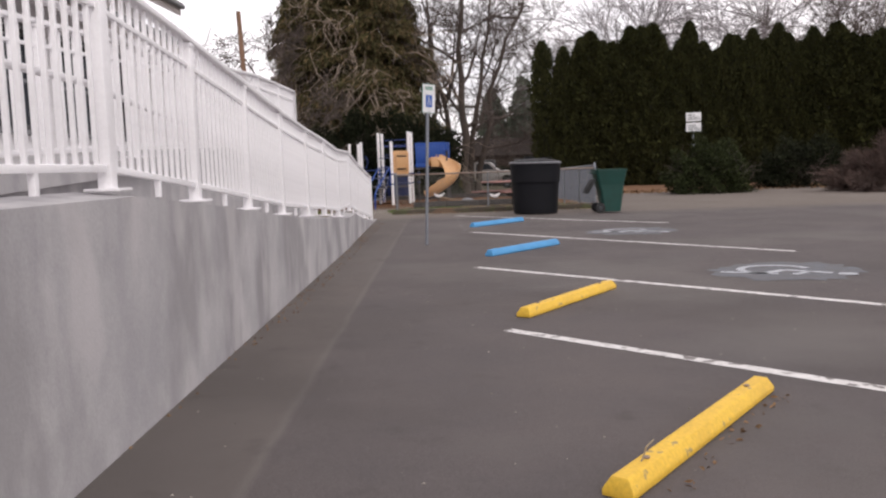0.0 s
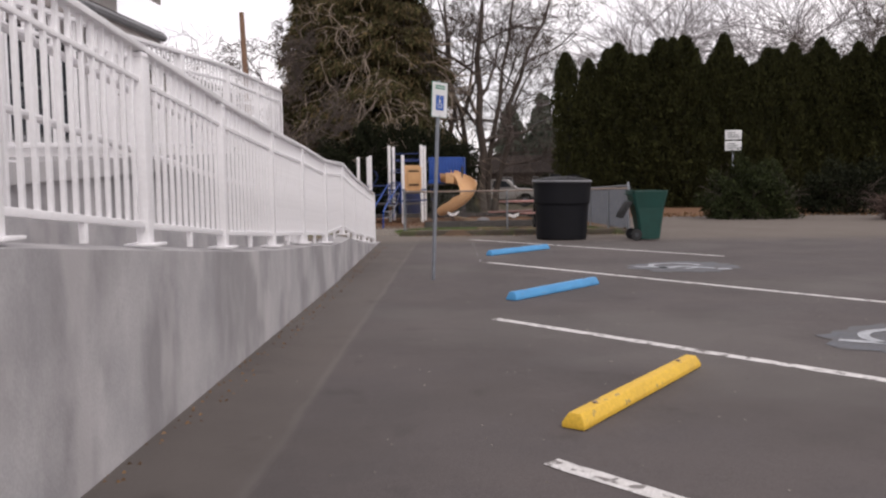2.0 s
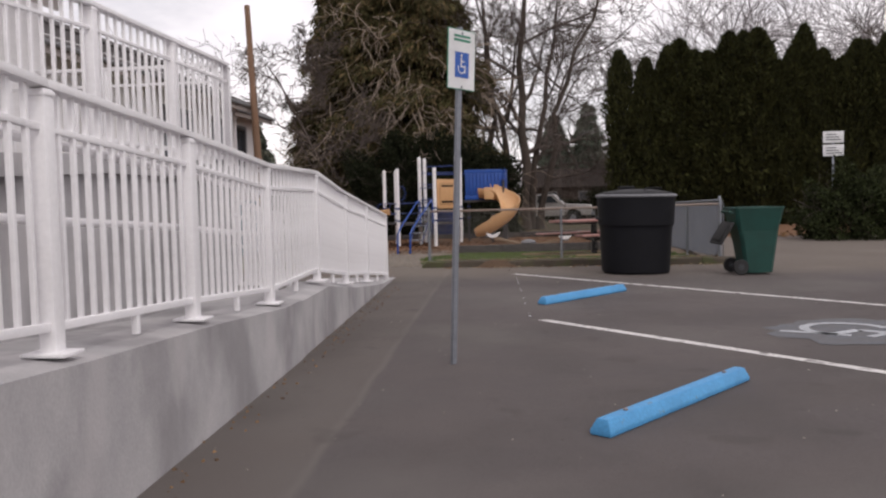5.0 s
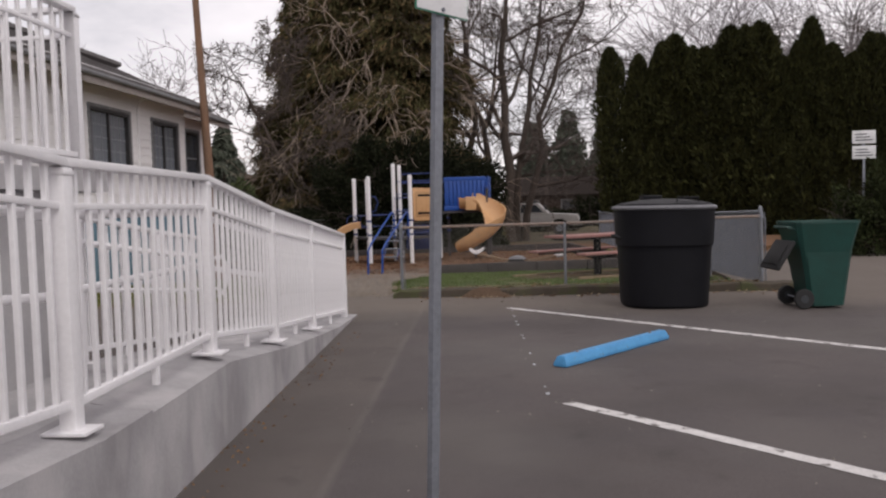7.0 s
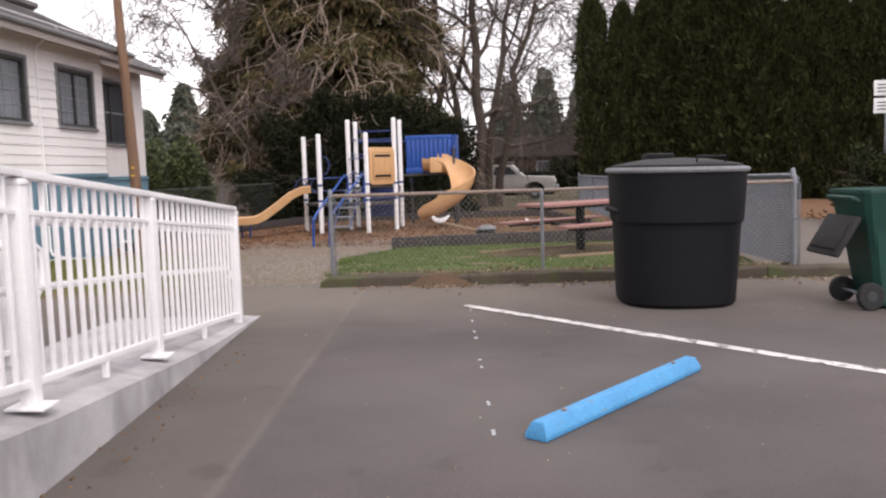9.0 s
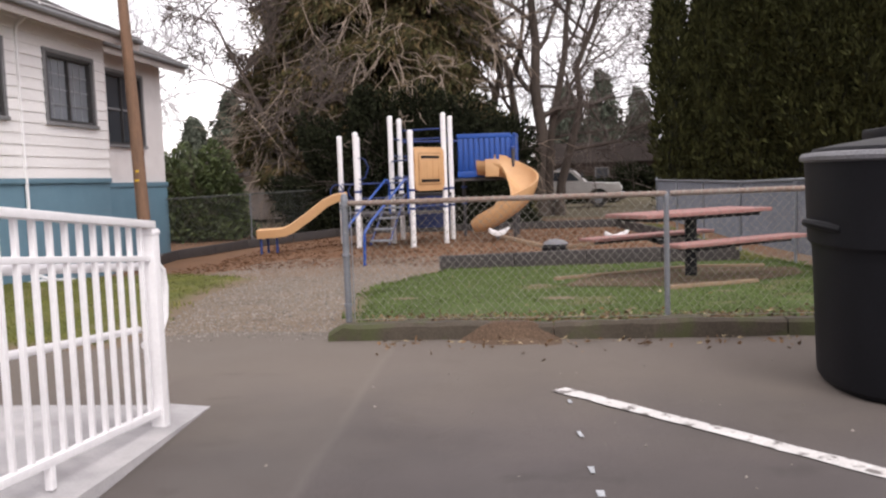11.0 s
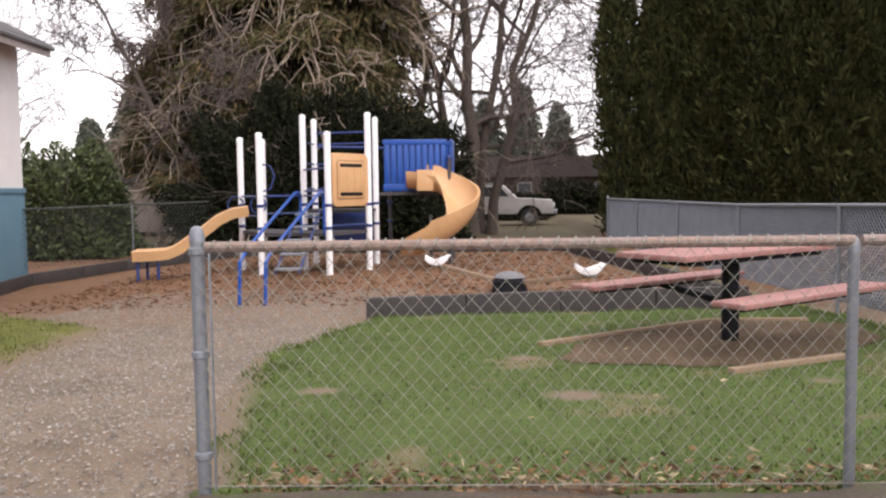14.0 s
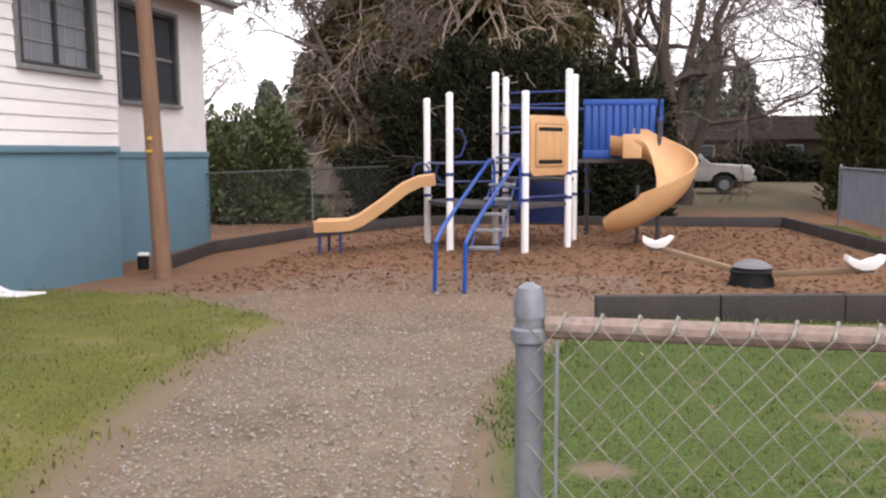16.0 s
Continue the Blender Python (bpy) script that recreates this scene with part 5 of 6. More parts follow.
        part("tread", box(-3.22, y - 0.1, z, -2.8, y + 0.1, z + 0.04, 0.008), M_GALV, st)
    for s in (-3.2, -2.82):
        part("stringer", bar((s, 31.6, 0.06), (s, 33.75, 1.05), 0.025, 0.05), M_PLAYNAVY, st)
    # straight slide
    def slide(path, width, wall, mat, name, label):
        bm = bmesh.new()
        rows = []
        pts = [Vector(p) for p in path]
        for i, p in enumerate(pts):
            d = pts[min(i + 1, len(pts) - 1)] - pts[max(i - 1, 0)]
            s = Vector((-d.y, d.x, 0)).normalized()
            up = s.cross(d).normalized()
            if up.z < 0:
                up = -up
            sec = [(-width / 2 - 0.03, wall), (-width / 2, wall + 0.02), (-width / 2 + 0.03, wall), (-width / 2 + 0.05, 0.06), (-width / 4, 0), (width / 4, 0), (width / 2 - 0.05, 0.06),
                   (width / 2 - 0.01, wall), (width / 2 + 0.02, wall + 0.02), (width / 2 + 0.05, wall), (width / 2 + 0.02, -0.04), (-width / 2 - 0.02, -0.04)]
            rows.append([bm.verts.new(p + s * a + up * b) for a, b in sec])
        for r, q in zip(rows, rows[1:]):
            for k in range(len(r)):
                bm.faces.new((r[k], r[(k + 1) % len(r)], q[(k + 1) % len(r)], q[k]))
        bm.faces.new(rows[0][::-1])
        bm.faces.new(rows[-1])
        return part(name, bm, mat, ob, label)
    sl = slide([(-4.35, 34.6, 0.98), (-4.6, 34.55, 0.95), (-4.85, 34.5, 0.83), (-5.22, 34.4, 0.52), (-5.6, 34.3, 0.24), (-5.8, 34.25, 0.15), (-6.0, 34.2, 0.13), (-6.42, 34.1, 0.12)], 0.5, 0.16, M_TAN, "slide", "tan plastic straight slide")
    for x, y in ((-6.3, 33.95), (-6.25, 34.3), (-5.95, 34.05)):
        part("leg", tube([(x, y, g - 0.1), (x, y, 0.09)], 0.03, 8), M_PLAYNAVY, sl)
    # spiral slide round a post
    cx, cy, rad = -0.72, 35.42, 0.5
    path = [(-1.34, 35.96, 1.52), (-1.15, 35.96, 1.5), (-0.95, 35.95, 1.46)]
    for k in range(22):
        a = radians(88 - k * 9.2)
        path.append((cx + rad * math.cos(a) * 1.1, cy + rad * math.sin(a), 1.43 - 1.24 * (k / 21) ** 0.95))
    path += [(-1.06, 34.93, 0.12), (-1.2, 34.96, 0.07), (-1.32, 35.0, 0.06)]
    bm = bmesh.new()
    rows, pts, half = [], [Vector(q) for q in path], 0.31
    last = len(pts) - 1
    for i, q in enumerate(pts):
        d = pts[min(i + 1, last)] - pts[max(i - 1, 0)]
        side = Vector((-d.y, d.x, 0)).normalized()
        nose = clamp01((last - i) / 4)
        high_out = lerp(0.26, 0.55, nose ** 0.6) * (0.85 if i < 2 else 1)
        high_in = lerp(0.12, 0.34, clamp01((8 - i) / 6))
        sec = []
        for k in range(13):
            b = math.pi * k / 12
            lip = high_in if k < 6 else high_out
            sec.append((-half * math.cos(b), lip * (1 - math.sin(b)) ** 0.8))
        ring = sec + [(x * 1.11 + (0.004 if x > 0 else -0.004), z - 0.04 * (1 - (abs(x) / half) ** 3)) for x, z in reversed(sec)]
        rows.append([bm.verts.new(q + side * x + Vector((0, 0, z))) for x, z in ring])
    for r, q in zip(rows, rows[1:]):
        for k in range(len(r)):
            bm.faces.new((r[k], r[(k + 1) % len(r)], q[(k + 1) % len(r)], q[k]))
    bm.faces.new(rows[0][::-1])
    bm.faces.new(rows[-1])
    sp = part("spiral_slide", bm, M_TAN, ob, "tan plastic spiral slide")
    part("entry_hood", box(-1.12, 35.6, 1.42, -0.78, 35.66, 1.88, 0.03), M_TAN, sp)
    part("centre_post", tube([(cx - 0.12, cy + 0.2, g - 0.1), (cx - 0.12, cy + 0.2, 0.9)], 0.035, 12), M_DECK, sp)
    return ob


play_structure()


def seesaw():
    ob = thing("seesaw", "low wooden-beamed seesaw with white seats and a black drum", "seesaw", pose(0.46, 31.0, GZ))
    part("drum", lathe([(0.28, 0), (0.265, 0.05), (0.25, 0.16), (0.27, 0.17), (0.21, 0.22), (0.1, 0.245)], 20), M_BLACK, ob)
    part("drum_top", lathe([(0.24, 0.223), (0.2, 0.265), (0.12, 0.3), (0.03, 0.315)], 20), M_BLACK_LID, ob, "pale grey domed drum cover")
    for ex, ey in ((-1.1, 0.95), (1.07, -0.88)):
        d = Vector((ex, ey, 0)).normalized()
        part("beam", bar(d * 0.28 + Vector((0, 0, 0.16)), Vector((ex, ey, 0.33)), 0.075, 0.075, 0.015), M_TIMBER, ob)
        bm = bmesh.new()
        prof = [(-0.3, 0.32), (-0.2, 0.24), (-0.05, 0.2), (0.12, 0.22), (0.2, 0.32), (0.3, 0.4), (0.22, 0.42), (0.1, 0.34), (-0.05, 0.29), (-0.2, 0.34), (-0.28, 0.42)]
        bm = prism(prof, 1, -0.13, 0.13, bevel=0.02)
        part("seat", bm, M_WHITE, ob, "white plastic seat", pose(ex, ey, 0.17, 0, 0, 0) @ Matrix.Diagonal((0.72, 0.8, 0.8, 1)))
        part("seat_bracket", box(ex - 0.09, ey - 0.05, 0.3, ex + 0.09, ey + 0.05, 0.37, 0.01), M_GALV, ob)
    return ob


seesaw()
# picnic table on a timber-edged bare pad
TX, TY, TA = 2.05, 25.7, 36.0
tb = thing("picnic_table", "faded red picnic table on a black pedestal with two benches", "picnic table", pose(TX, TY, -0.09, 0, 0, TA))
part("tabletop", box(-1.05, -0.36, 0.78, 1.05, 0.36, 0.83, 0.015), M_RED, tb)
part("pedestal", tube([(0, 0, -0.05), (0, 0, 0.77)], 0.075, 14), M_BLACK, tb)
part("top_frame", box(-0.9, -0.3, 0.735, 0.9, 0.3, 0.778, 0.006), M_BLACK, tb)
for s in (-1, 1):
    part("bench", box(-1.05, s * 0.74 - 0.15, 0.47, 1.05, s * 0.74 + 0.15, 0.515, 0.015), M_RED, tb)
    part("bench_arm", bar((0, s * 0.06, 0.35), (0, s * 0.74, 0.45), 0.08, 0.06), M_BLACK, tb)
    part("bench_rail", bar((-0.9, s * 0.74, 0.449), (0.9, s * 0.74, 0.449), 0.05, 0.04), M_BLACK, tb)
ca, sa = math.cos(radians(TA)), math.sin(radians(TA))
def pad(x, y, lift):
    X, Y = TX + x * ca - y * sa, TY + x * sa + y * ca
    return (X, Y, ground_z(X, Y) + lift)
bm = bmesh.new()
bm.faces.new([bm.verts.new(pad(1.75 * math.cos(k * math.tau / 28) * (1 + 0.08 * math.sin(5 * k)), 0.95 * math.sin(k * math.tau / 28) * (1 + 0.07 * math.sin(3 * k)), 0.068)) for k in range(28)])
tagged(part("bare_pad", bm, M_DIRT), "bare brown soil worn under the picnic table", "soil", kind="structure")
timber_run([pad(-1.5, 0.8, 0.03), pad(0.92, 0.9, 0.03), pad(1.7, 0.3, 0.03)], "log_edging", "pale thin log laid as edging on the lawn", M_TIMBER, 0.07, 0.07)
timber_run([pad(-1.3, -0.95, 0.03), pad(-0.1, -1.1, 0.03)], "log_edging", "short log laid as edging on the lawn", M_TIMBER, 0.07, 0.07)

# utility pole
up = thing("utility_pole", "brown weathered wooden utility pole beside the house", "pole", pose(-7.88, 31.43, -0.42, 0, -2.0, 0))
part("pole", tube([(0, 0, -0.3), (0, 0, 0.3), (0.01, 0, 3), (0, 0, 7.9)], [0.15, 0.135, 0.12, 0.085], 14), M_POLEWOOD, up)
part("tag", box(0.0, -0.15, 2.0, 0.06, -0.133, 2.05), M_YELLOW, up, "small yellow tag")
part("tag", box(-0.03, -0.15, 1.82, 0.05, -0.133, 1.86), M_YELLOW, up, "small yellow tag")
dr = thing("drain_cap", "dark pipe end with a white cap by the house base", "drain", pose(-8.62, 32.1, -0.46))
part("pipe", lathe([(0.09, 0), (0.09, 0.2), (0.07, 0.22)], 14), M_BLACK, dr)
part("cap", box(-0.07, -0.05, 0.222, 0.09, 0.06, 0.27, 0.015), M_WHITE, dr)


# ---------------------------------------------------------------- trees and hedge
def branch_system(rng, base, direction, length, radius, depth, droop=0.0, sides=5, twig=0.006, spread=0.7, kids=(3, 5), wander=0.25, out=None):
    """Grows one limb and its branches; returns a list of (points, radii, depth)."""
    out = [] if out is None else out
    n = 6 if depth > 1 else 4
    p, d = np.array(base, float), np.array(direction, float)
    d /= np.linalg.norm(d)
    pts, rad = [p.copy()], [radius]
    for k in range(n):
        d = d + rng.normal(size=3) * wander * 0.5 + np.array([0, 0, -droop])
        d /= np.linalg.norm(d)
        p = p + d * length / n
        pts.append(p.copy())
        rad.append(max(twig, radius * (1 - 0.72 * (k + 1) / n)))
    out.append((pts, rad, depth))
    if depth > 0:
        for _ in range(rng.integers(kids[0], kids[1] + 1)):
            f = rng.uniform(0.25, 1.0)
            i = min(n, max(1, int(f * n)))
            axis = pts[i] - pts[i - 1]
            axis /= np.linalg.norm(axis)
            side = np.cross(axis, rng.normal(size=3))
            side /= np.linalg.norm(side)
            nd = axis * (1 - spread * 0.5) + side * spread
            branch_system(rng, pts[i], nd, length * rng.uniform(0.45, 0.72), rad[i] * 0.6, depth - 1, droop, sides, twig, spread, kids, wander, out)
    return out


def tubes_mesh(name, limbs, mat, sides=lambda depth: 3):
    """All limbs as one mesh of thin tapered tubes."""
    vs, fs = [], []
    for pts, rad, depth in limbs:
        s = sides(depth)
        pts = np.array(pts)
        base = len(vs)
        for i, p in enumerate(pts):
            d = pts[min(i + 1, len(pts) - 1)] - pts[max(i - 1, 0)]
            d = d / (np.linalg.norm(d) + 1e-9)
            ref = np.array([0.31, 0.77, 0.55])
            u = np.cross(d, ref)
            u /= np.linalg.norm(u) + 1e-9
            w = np.cross(d, u)
            for k in range(s):
                a = k * math.tau / s
                vs.append(tuple(p + (u * math.cos(a) + w * math.sin(a)) * rad[i]))
        for i in range(len(pts) - 1):
            for k in range(s):
                fs.append((base + i * s + k, base + i * s + (k + 1) % s, base + (i + 1) * s + (k + 1) % s, base + (i + 1) * s + k))
    me = raw_mesh(name, vs, fs, mat)
    return smooth(me, 60)


def bare_tree(x, y, height, trunk_r, seed, label, mat=M_TWIG, trunk_mat=M_BARK, limbs=9, depth=3, spread=0.75, droop=0.0, twig=0.012, lean=(0, 0), kids=(3, 5), fork=0.28, group="bare trees", wander=0.32):
    rng = np.random.default_rng(seed)
    ob = thing("bare_tree", label, "tree", pose(x, y, GZ), group)
    top = np.array([lean[0], lean[1], height * 0.62])
    pts = [np.array([0, 0, -0.3]), np.array([0.02, 0, 0.4]), top * 0.35 + rng.normal(size=3) * 0.1, top * 0.7 + rng.normal(size=3) * 0.15, top]
    part("trunk", tubes_mesh("trunk", [(pts, [trunk_r * 1.35, trunk_r, trunk_r * 0.85, trunk_r * 0.55, trunk_r * 0.3], 3)], trunk_mat, lambda d: 12), trunk_mat, ob)
    out = []
    for k in range(limbs):
        f = fork + (1 - fork) * (k + rng.random()) / limbs
        p = top * f
        a = k * 2.4 + rng.uniform(-0.5, 0.5)
        dirn = np.array([math.cos(a), math.sin(a), rng.uniform(0.35, 1.1)])
        branch_system(rng, p, dirn, height * rng.uniform(0.33, 0.5), trunk_r * 0.33 * (1.15 - f * 0.5), depth, droop, twig=twig, spread=spread, kids=kids, wander=wander, out=out)
    part("crown", tubes_mesh("crown", out, mat, lambda d: 5 if d > 1 else 3), mat, ob)
    return ob


def evergreen(x, y, height, width, seed, label, mats, leaves=42000, leaf=(0.34, 0.07), base=0.08, droop=0.9, group="evergreen trees", power=0.75, twigs=0):
    """A conifer: tapered trunk, drooping limbs and thousands of hanging sprays with gaps between the limbs."""
    rng = np.random.default_rng(seed)
    ob = thing("evergreen_tree", label, "tree", pose(x, y, GZ), group)
    part("trunk", tube([(0, 0, -0.3), (0.05, 0, height * 0.3), (-0.05, 0.05, height * 0.7), (0, 0, height * 0.97)], [height * 0.024, height * 0.019, height * 0.011, 0.02], 12), M_BARK, ob)
    limbs, centres, dirs = [], [], []
    n = int(height * 15)
    for k in range(n):
        f = base + (1 - base) * (k + rng.random()) / n
        reach = width / 2 * (1 - f) ** power * rng.uniform(0.55, 1.18) + 0.12
        a = rng.uniform(0, math.tau)
        o = np.array([math.cos(a), math.sin(a), 0])
        z = f * height
        pts, m = [], 6
        for i in range(m + 1):
            s = i / m
            pts.append(o * reach * s + np.array([0, 0, z + reach * 0.25 * s - droop * reach * 0.55 * s * s]) + rng.normal(size=3) * 0.05 * s)
        limbs.append((pts, [0.05 * (1 - i / m) + 0.01 for i in range(m + 1)], 1))
        cnt = int(leaves / n * (0.4 + 1.6 * (1 - f)))
        s = rng.uniform(0.2, 1.0, cnt) ** 0.7
        idx = np.minimum((s * m).astype(int), m - 1)
        P = np.array(pts)
        fr = (s * m - idx)[:, None]
        c = P[idx] * (1 - fr) + P[idx + 1] * fr
        width_here = 0.22 + reach * 0.16 * (1 - s * 0.6)
        side = np.array([-o[1], o[0], 0])
        c = c + side * (rng.normal(size=cnt) * width_here)[:, None] + np.array([0, 0, 1.0]) * (rng.normal(size=cnt) * 0.1 - np.abs(rng.normal(size=cnt)) * 0.16)[:, None]
        centres.append(c)
        dirs.append(o * 0.5 + rng.normal(size=(cnt, 3)) * 0.45 + np.array([0, 0, -droop]))
    tagged(part("branchwork", tubes_mesh("branchwork", limbs, M_BARK, lambda d: 4), M_BARK, ob), kind="stuff")
    C, D = np.vstack(centres), np.vstack(dirs)
    split = rng.random(len(C)) < 0.58
    part("crown", scatter_leaves("crown", C[split], D[split], leaf[0], leaf[1], mats[0], rng), mats[0], ob)
    part("brown_foliage", scatter_leaves("brown_foliage", C[~split], D[~split], leaf[0], leaf[1], mats[1], rng), mats[1], ob)
    if twigs:
        out = []
        outer = np.where(np.hypot(C[:, 0], C[:, 1]) > np.quantile(np.hypot(C[:, 0], C[:, 1]), 0.55))[0]
        for _ in range(twigs):
            i = outer[rng.integers(len(outer))]
            branch_system(rng, C[i], D[i] * (1.2, 1.2, 0.2), rng.uniform(1.2, 3.0), 0.042, 1, 0.24, twig=0.013, kids=(2, 4), wander=0.8, out=out)
        tagged(part("twig_mass", tubes_mesh("twig_mass", out, M_TWIG), M_TWIG, ob), kind="stuff")
    return ob


def clump_tree(x, y, stems, seed, label, depth=4, kids=(3, 4), twig=0.01, group="bare trees"):
    """A bare tree of several leaning stems that fork low, each with crooked limbs and fine twigs."""
    rng = np.random.default_rng(seed)
    ob = thing("bare_tree", label, "tree", pose(x, y, GZ), group)
    out = []
    for sx, sy, lx, ly, h, r, limbs in stems:
        n = 9
        pts = []
        for k in range(n + 1):
            f = k / n
            bend = f ** 1.5
            pts.append(np.array([sx + lx * bend, sy + ly * bend, -0.3 + (h + 0.3) * f]) + rng.normal(size=3) * (0.16 * min(1, f * 4), 0.16, 0))
        rad = [r * (1.3 if k == 0 else 1 - 0.86 * k / n) for k in range(n + 1)]
        part("trunk", tubes_mesh("trunk", [(pts, rad, 3)], M_BARK, lambda d: 10), M_BARK, ob)
        for k in range(limbs):
            f = 0.2 + 0.8 * (k + rng.random()) / limbs
            i = min(n - 1, int(f * n))
            p = pts[i] * (1 - (f * n - i)) + pts[i + 1] * (f * n - i)
            a = k * 2.4 + rng.uniform(-0.6, 0.6)
            up = rng.uniform(0.15, 1.0)
            branch_system(rng, p, (math.cos(a) + lx * 0.06, math.sin(a), up), h * rng.uniform(0.28, 0.48) * (1.15 - 0.5 * f), rad[i] * 0.55, depth, -0.015, twig=twig, spread=0.66, kids=kids, wander=0.42, out=out)
    part("crown", tubes_mesh("crown", out, M_DARKTWIG, lambda d: 5 if d > 1 else 3), M_DARKTWIG, ob)
    return ob


evergreen(-9.3, 48.6, 14.6, 6.4, 21, "tall dark pointed conifer behind the play yard", (M_CEDAR, M_CEDAR_DRY), 110000, (0.3, 0.06), base=0.2, twigs=150, power=0.72)
evergreen(-6.8, 46.6, 16.0, 7.8, 22, "tall dark drooping cedar behind the play structure", (M_CEDAR, M_CEDAR_DRY), 150000, (0.34, 0.07), twigs=260, power=0.72)
evergreen(-4.1, 45.4, 13.6, 7.2, 23, "brownish drooping cedar hung with pale twisting twigs", (M_CEDAR, M_CEDAR_DRY), 140000, (0.34, 0.07), twigs=360, power=0.5)
clump_tree(0.15, 47.2, ((0, 0, 0.2, 0, 15, 0.28, 11), (0.7, 0.2, 3.6, -0.6, 13, 0.19, 10), (0.3, 0.5, 1.9, 0.6, 14, 0.2, 9), (-0.5, 0.3, -2.2, 0.3, 13, 0.18, 9)), 31,
           "large bare tree of several dark forking stems")
clump_tree(-1.4, 48.6, ((0, 0, -0.4, 0, 13, 0.2, 9), (0.3, 0, 1.4, 0.4, 12, 0.15, 7)), 32, "bare dark-twigged tree mixed with the cedars", kids=(3, 4))
clump_tree(-8.6, 45.2, ((0, 0, -3.4, -0.5, 8.2, 0.16, 9), (0.2, 0.3, -1.2, 0, 9, 0.15, 6)), 33, "bare tree with twisting drooping twigs", twig=0.014)
for i, (x, y, h) in enumerate(((14, 78, 20), (17, 80, 23), (22, 79, 22), (28, 80, 24), (34, 78, 23), (40, 76, 24))):
    bare_tree(x, y, h, 0.3, 50 + i, "far bare poplar behind the hedge", M_FARTWIG, M_FARTWIG, limbs=16, depth=2, spread=0.35, twig=0.02, kids=(5, 7), group="far poplars")
for i, (x, y, h) in enumerate(((25, 59, 12), (28, 60, 13), (31.5, 59, 13))):
    bare_tree(x, y, h, 0.26, 64 + i, "dark bare tree beyond the end of the hedge", M_DARKTWIG, M_BARK, limbs=14, depth=3, spread=0.5, twig=0.016, kids=(4, 5))
bare_tree(-24, 60, 13, 0.3, 60, "far bare tree beyond the house", M_FARTWIG, M_FARTWIG, limbs=9, depth=3, twig=0.018, group="far poplars")


def hedge_tree(seed, height, width, ragged=0.0):
    """One arborvitae: narrow spire of short upright sprays round a dark inner core."""
    rng = np.random.default_rng(seed)
    ob = thing("arborvitae", "tall dark green arborvitae in a dense hedge", "hedge tree", pose(0, 0, 0), "hedge trees")
    def radius(f):
        return width / 2 * (0.8 + 0.2 * min(1, f / 0.18)) * (1.0 if f < 0.74 else lerp(1.0, 0.72, (f - 0.74) / 0.16) if f < 0.9 else max(0.02, 0.72 * max(0, 1 - (f - 0.9) / 0.1) ** 0.75))
    part("trunk", tube([(0, 0, -0.2), (0, 0, height * 0.5)], [0.1, 0.06], 8), M_BARK, ob)
    # Solid dark core, added to stop see-through and paint shade between the sprays.
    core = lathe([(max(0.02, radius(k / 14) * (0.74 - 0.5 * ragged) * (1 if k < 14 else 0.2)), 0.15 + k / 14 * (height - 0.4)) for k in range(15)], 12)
    part("shade_core", core, M_CORE, ob)
    n = int(1500 * height * (1 - 0.5 * ragged))
    f = rng.random(n) ** 0.9
    a = rng.uniform(0, math.tau, n)
    lump = 1 + 0.16 * np.sin(a * 3 + f * 19 + seed) + 0.1 * np.sin(a * 5 - f * 31)
    r = np.array([radius(t) for t in f]) * lump * rng.uniform(0.72 - 0.4 * ragged, 1.06 + 0.5 * ragged, n)
    c = np.stack([r * np.cos(a), r * np.sin(a), f * height * 0.97], 1)
    d = np.stack([np.cos(a) * 0.55, np.sin(a) * 0.55, np.full(n, 0.85)], 1) + rng.normal(size=(n, 3)) * 0.4
    part("crown", scatter_leaves("crown", c, d, 0.26, 0.085, M_HEDGE, rng), M_HEDGE, ob)
    return ob


kinds = [hedge_tree(70 + i, h, w, 0.6 if i == 3 else 0.0) for i, (h, w) in enumerate(((8.2, 1.3), (8.5, 1.35), (8.0, 1.3), (8.8, 1.35)))]
hr = random.Random(5)
spots = []
x = 4.6
while x < 27:
    spots.append((x, 43.2 - 0.42 * (x - 4.6) + hr.uniform(-0.25, 0.25)))
    x += hr.uniform(0.42, 0.64) if len(spots) > 3 else 0.8
for i, (x, y) in enumerate(spots):
    k = kinds[hr.choice((0, 0, 1, 2, 2, 1, 0, 1))] if i >= 4 else kinds[3 - i]
    m = pose(x, y, -0.2, hr.uniform(-1.5, 1.5), hr.uniform(-1.5, 1.5), hr.uniform(0, 360)) @ Matrix.Diagonal((1 if i > 2 else 0.74, 1 if i > 2 else 0.74, hr.uniform(0.88, 1.03) - 0.014 * max(0, x - 12), 1))
    if i < 4:
        k.matrix_basis = m
    else:
        copy_thing(k, m)


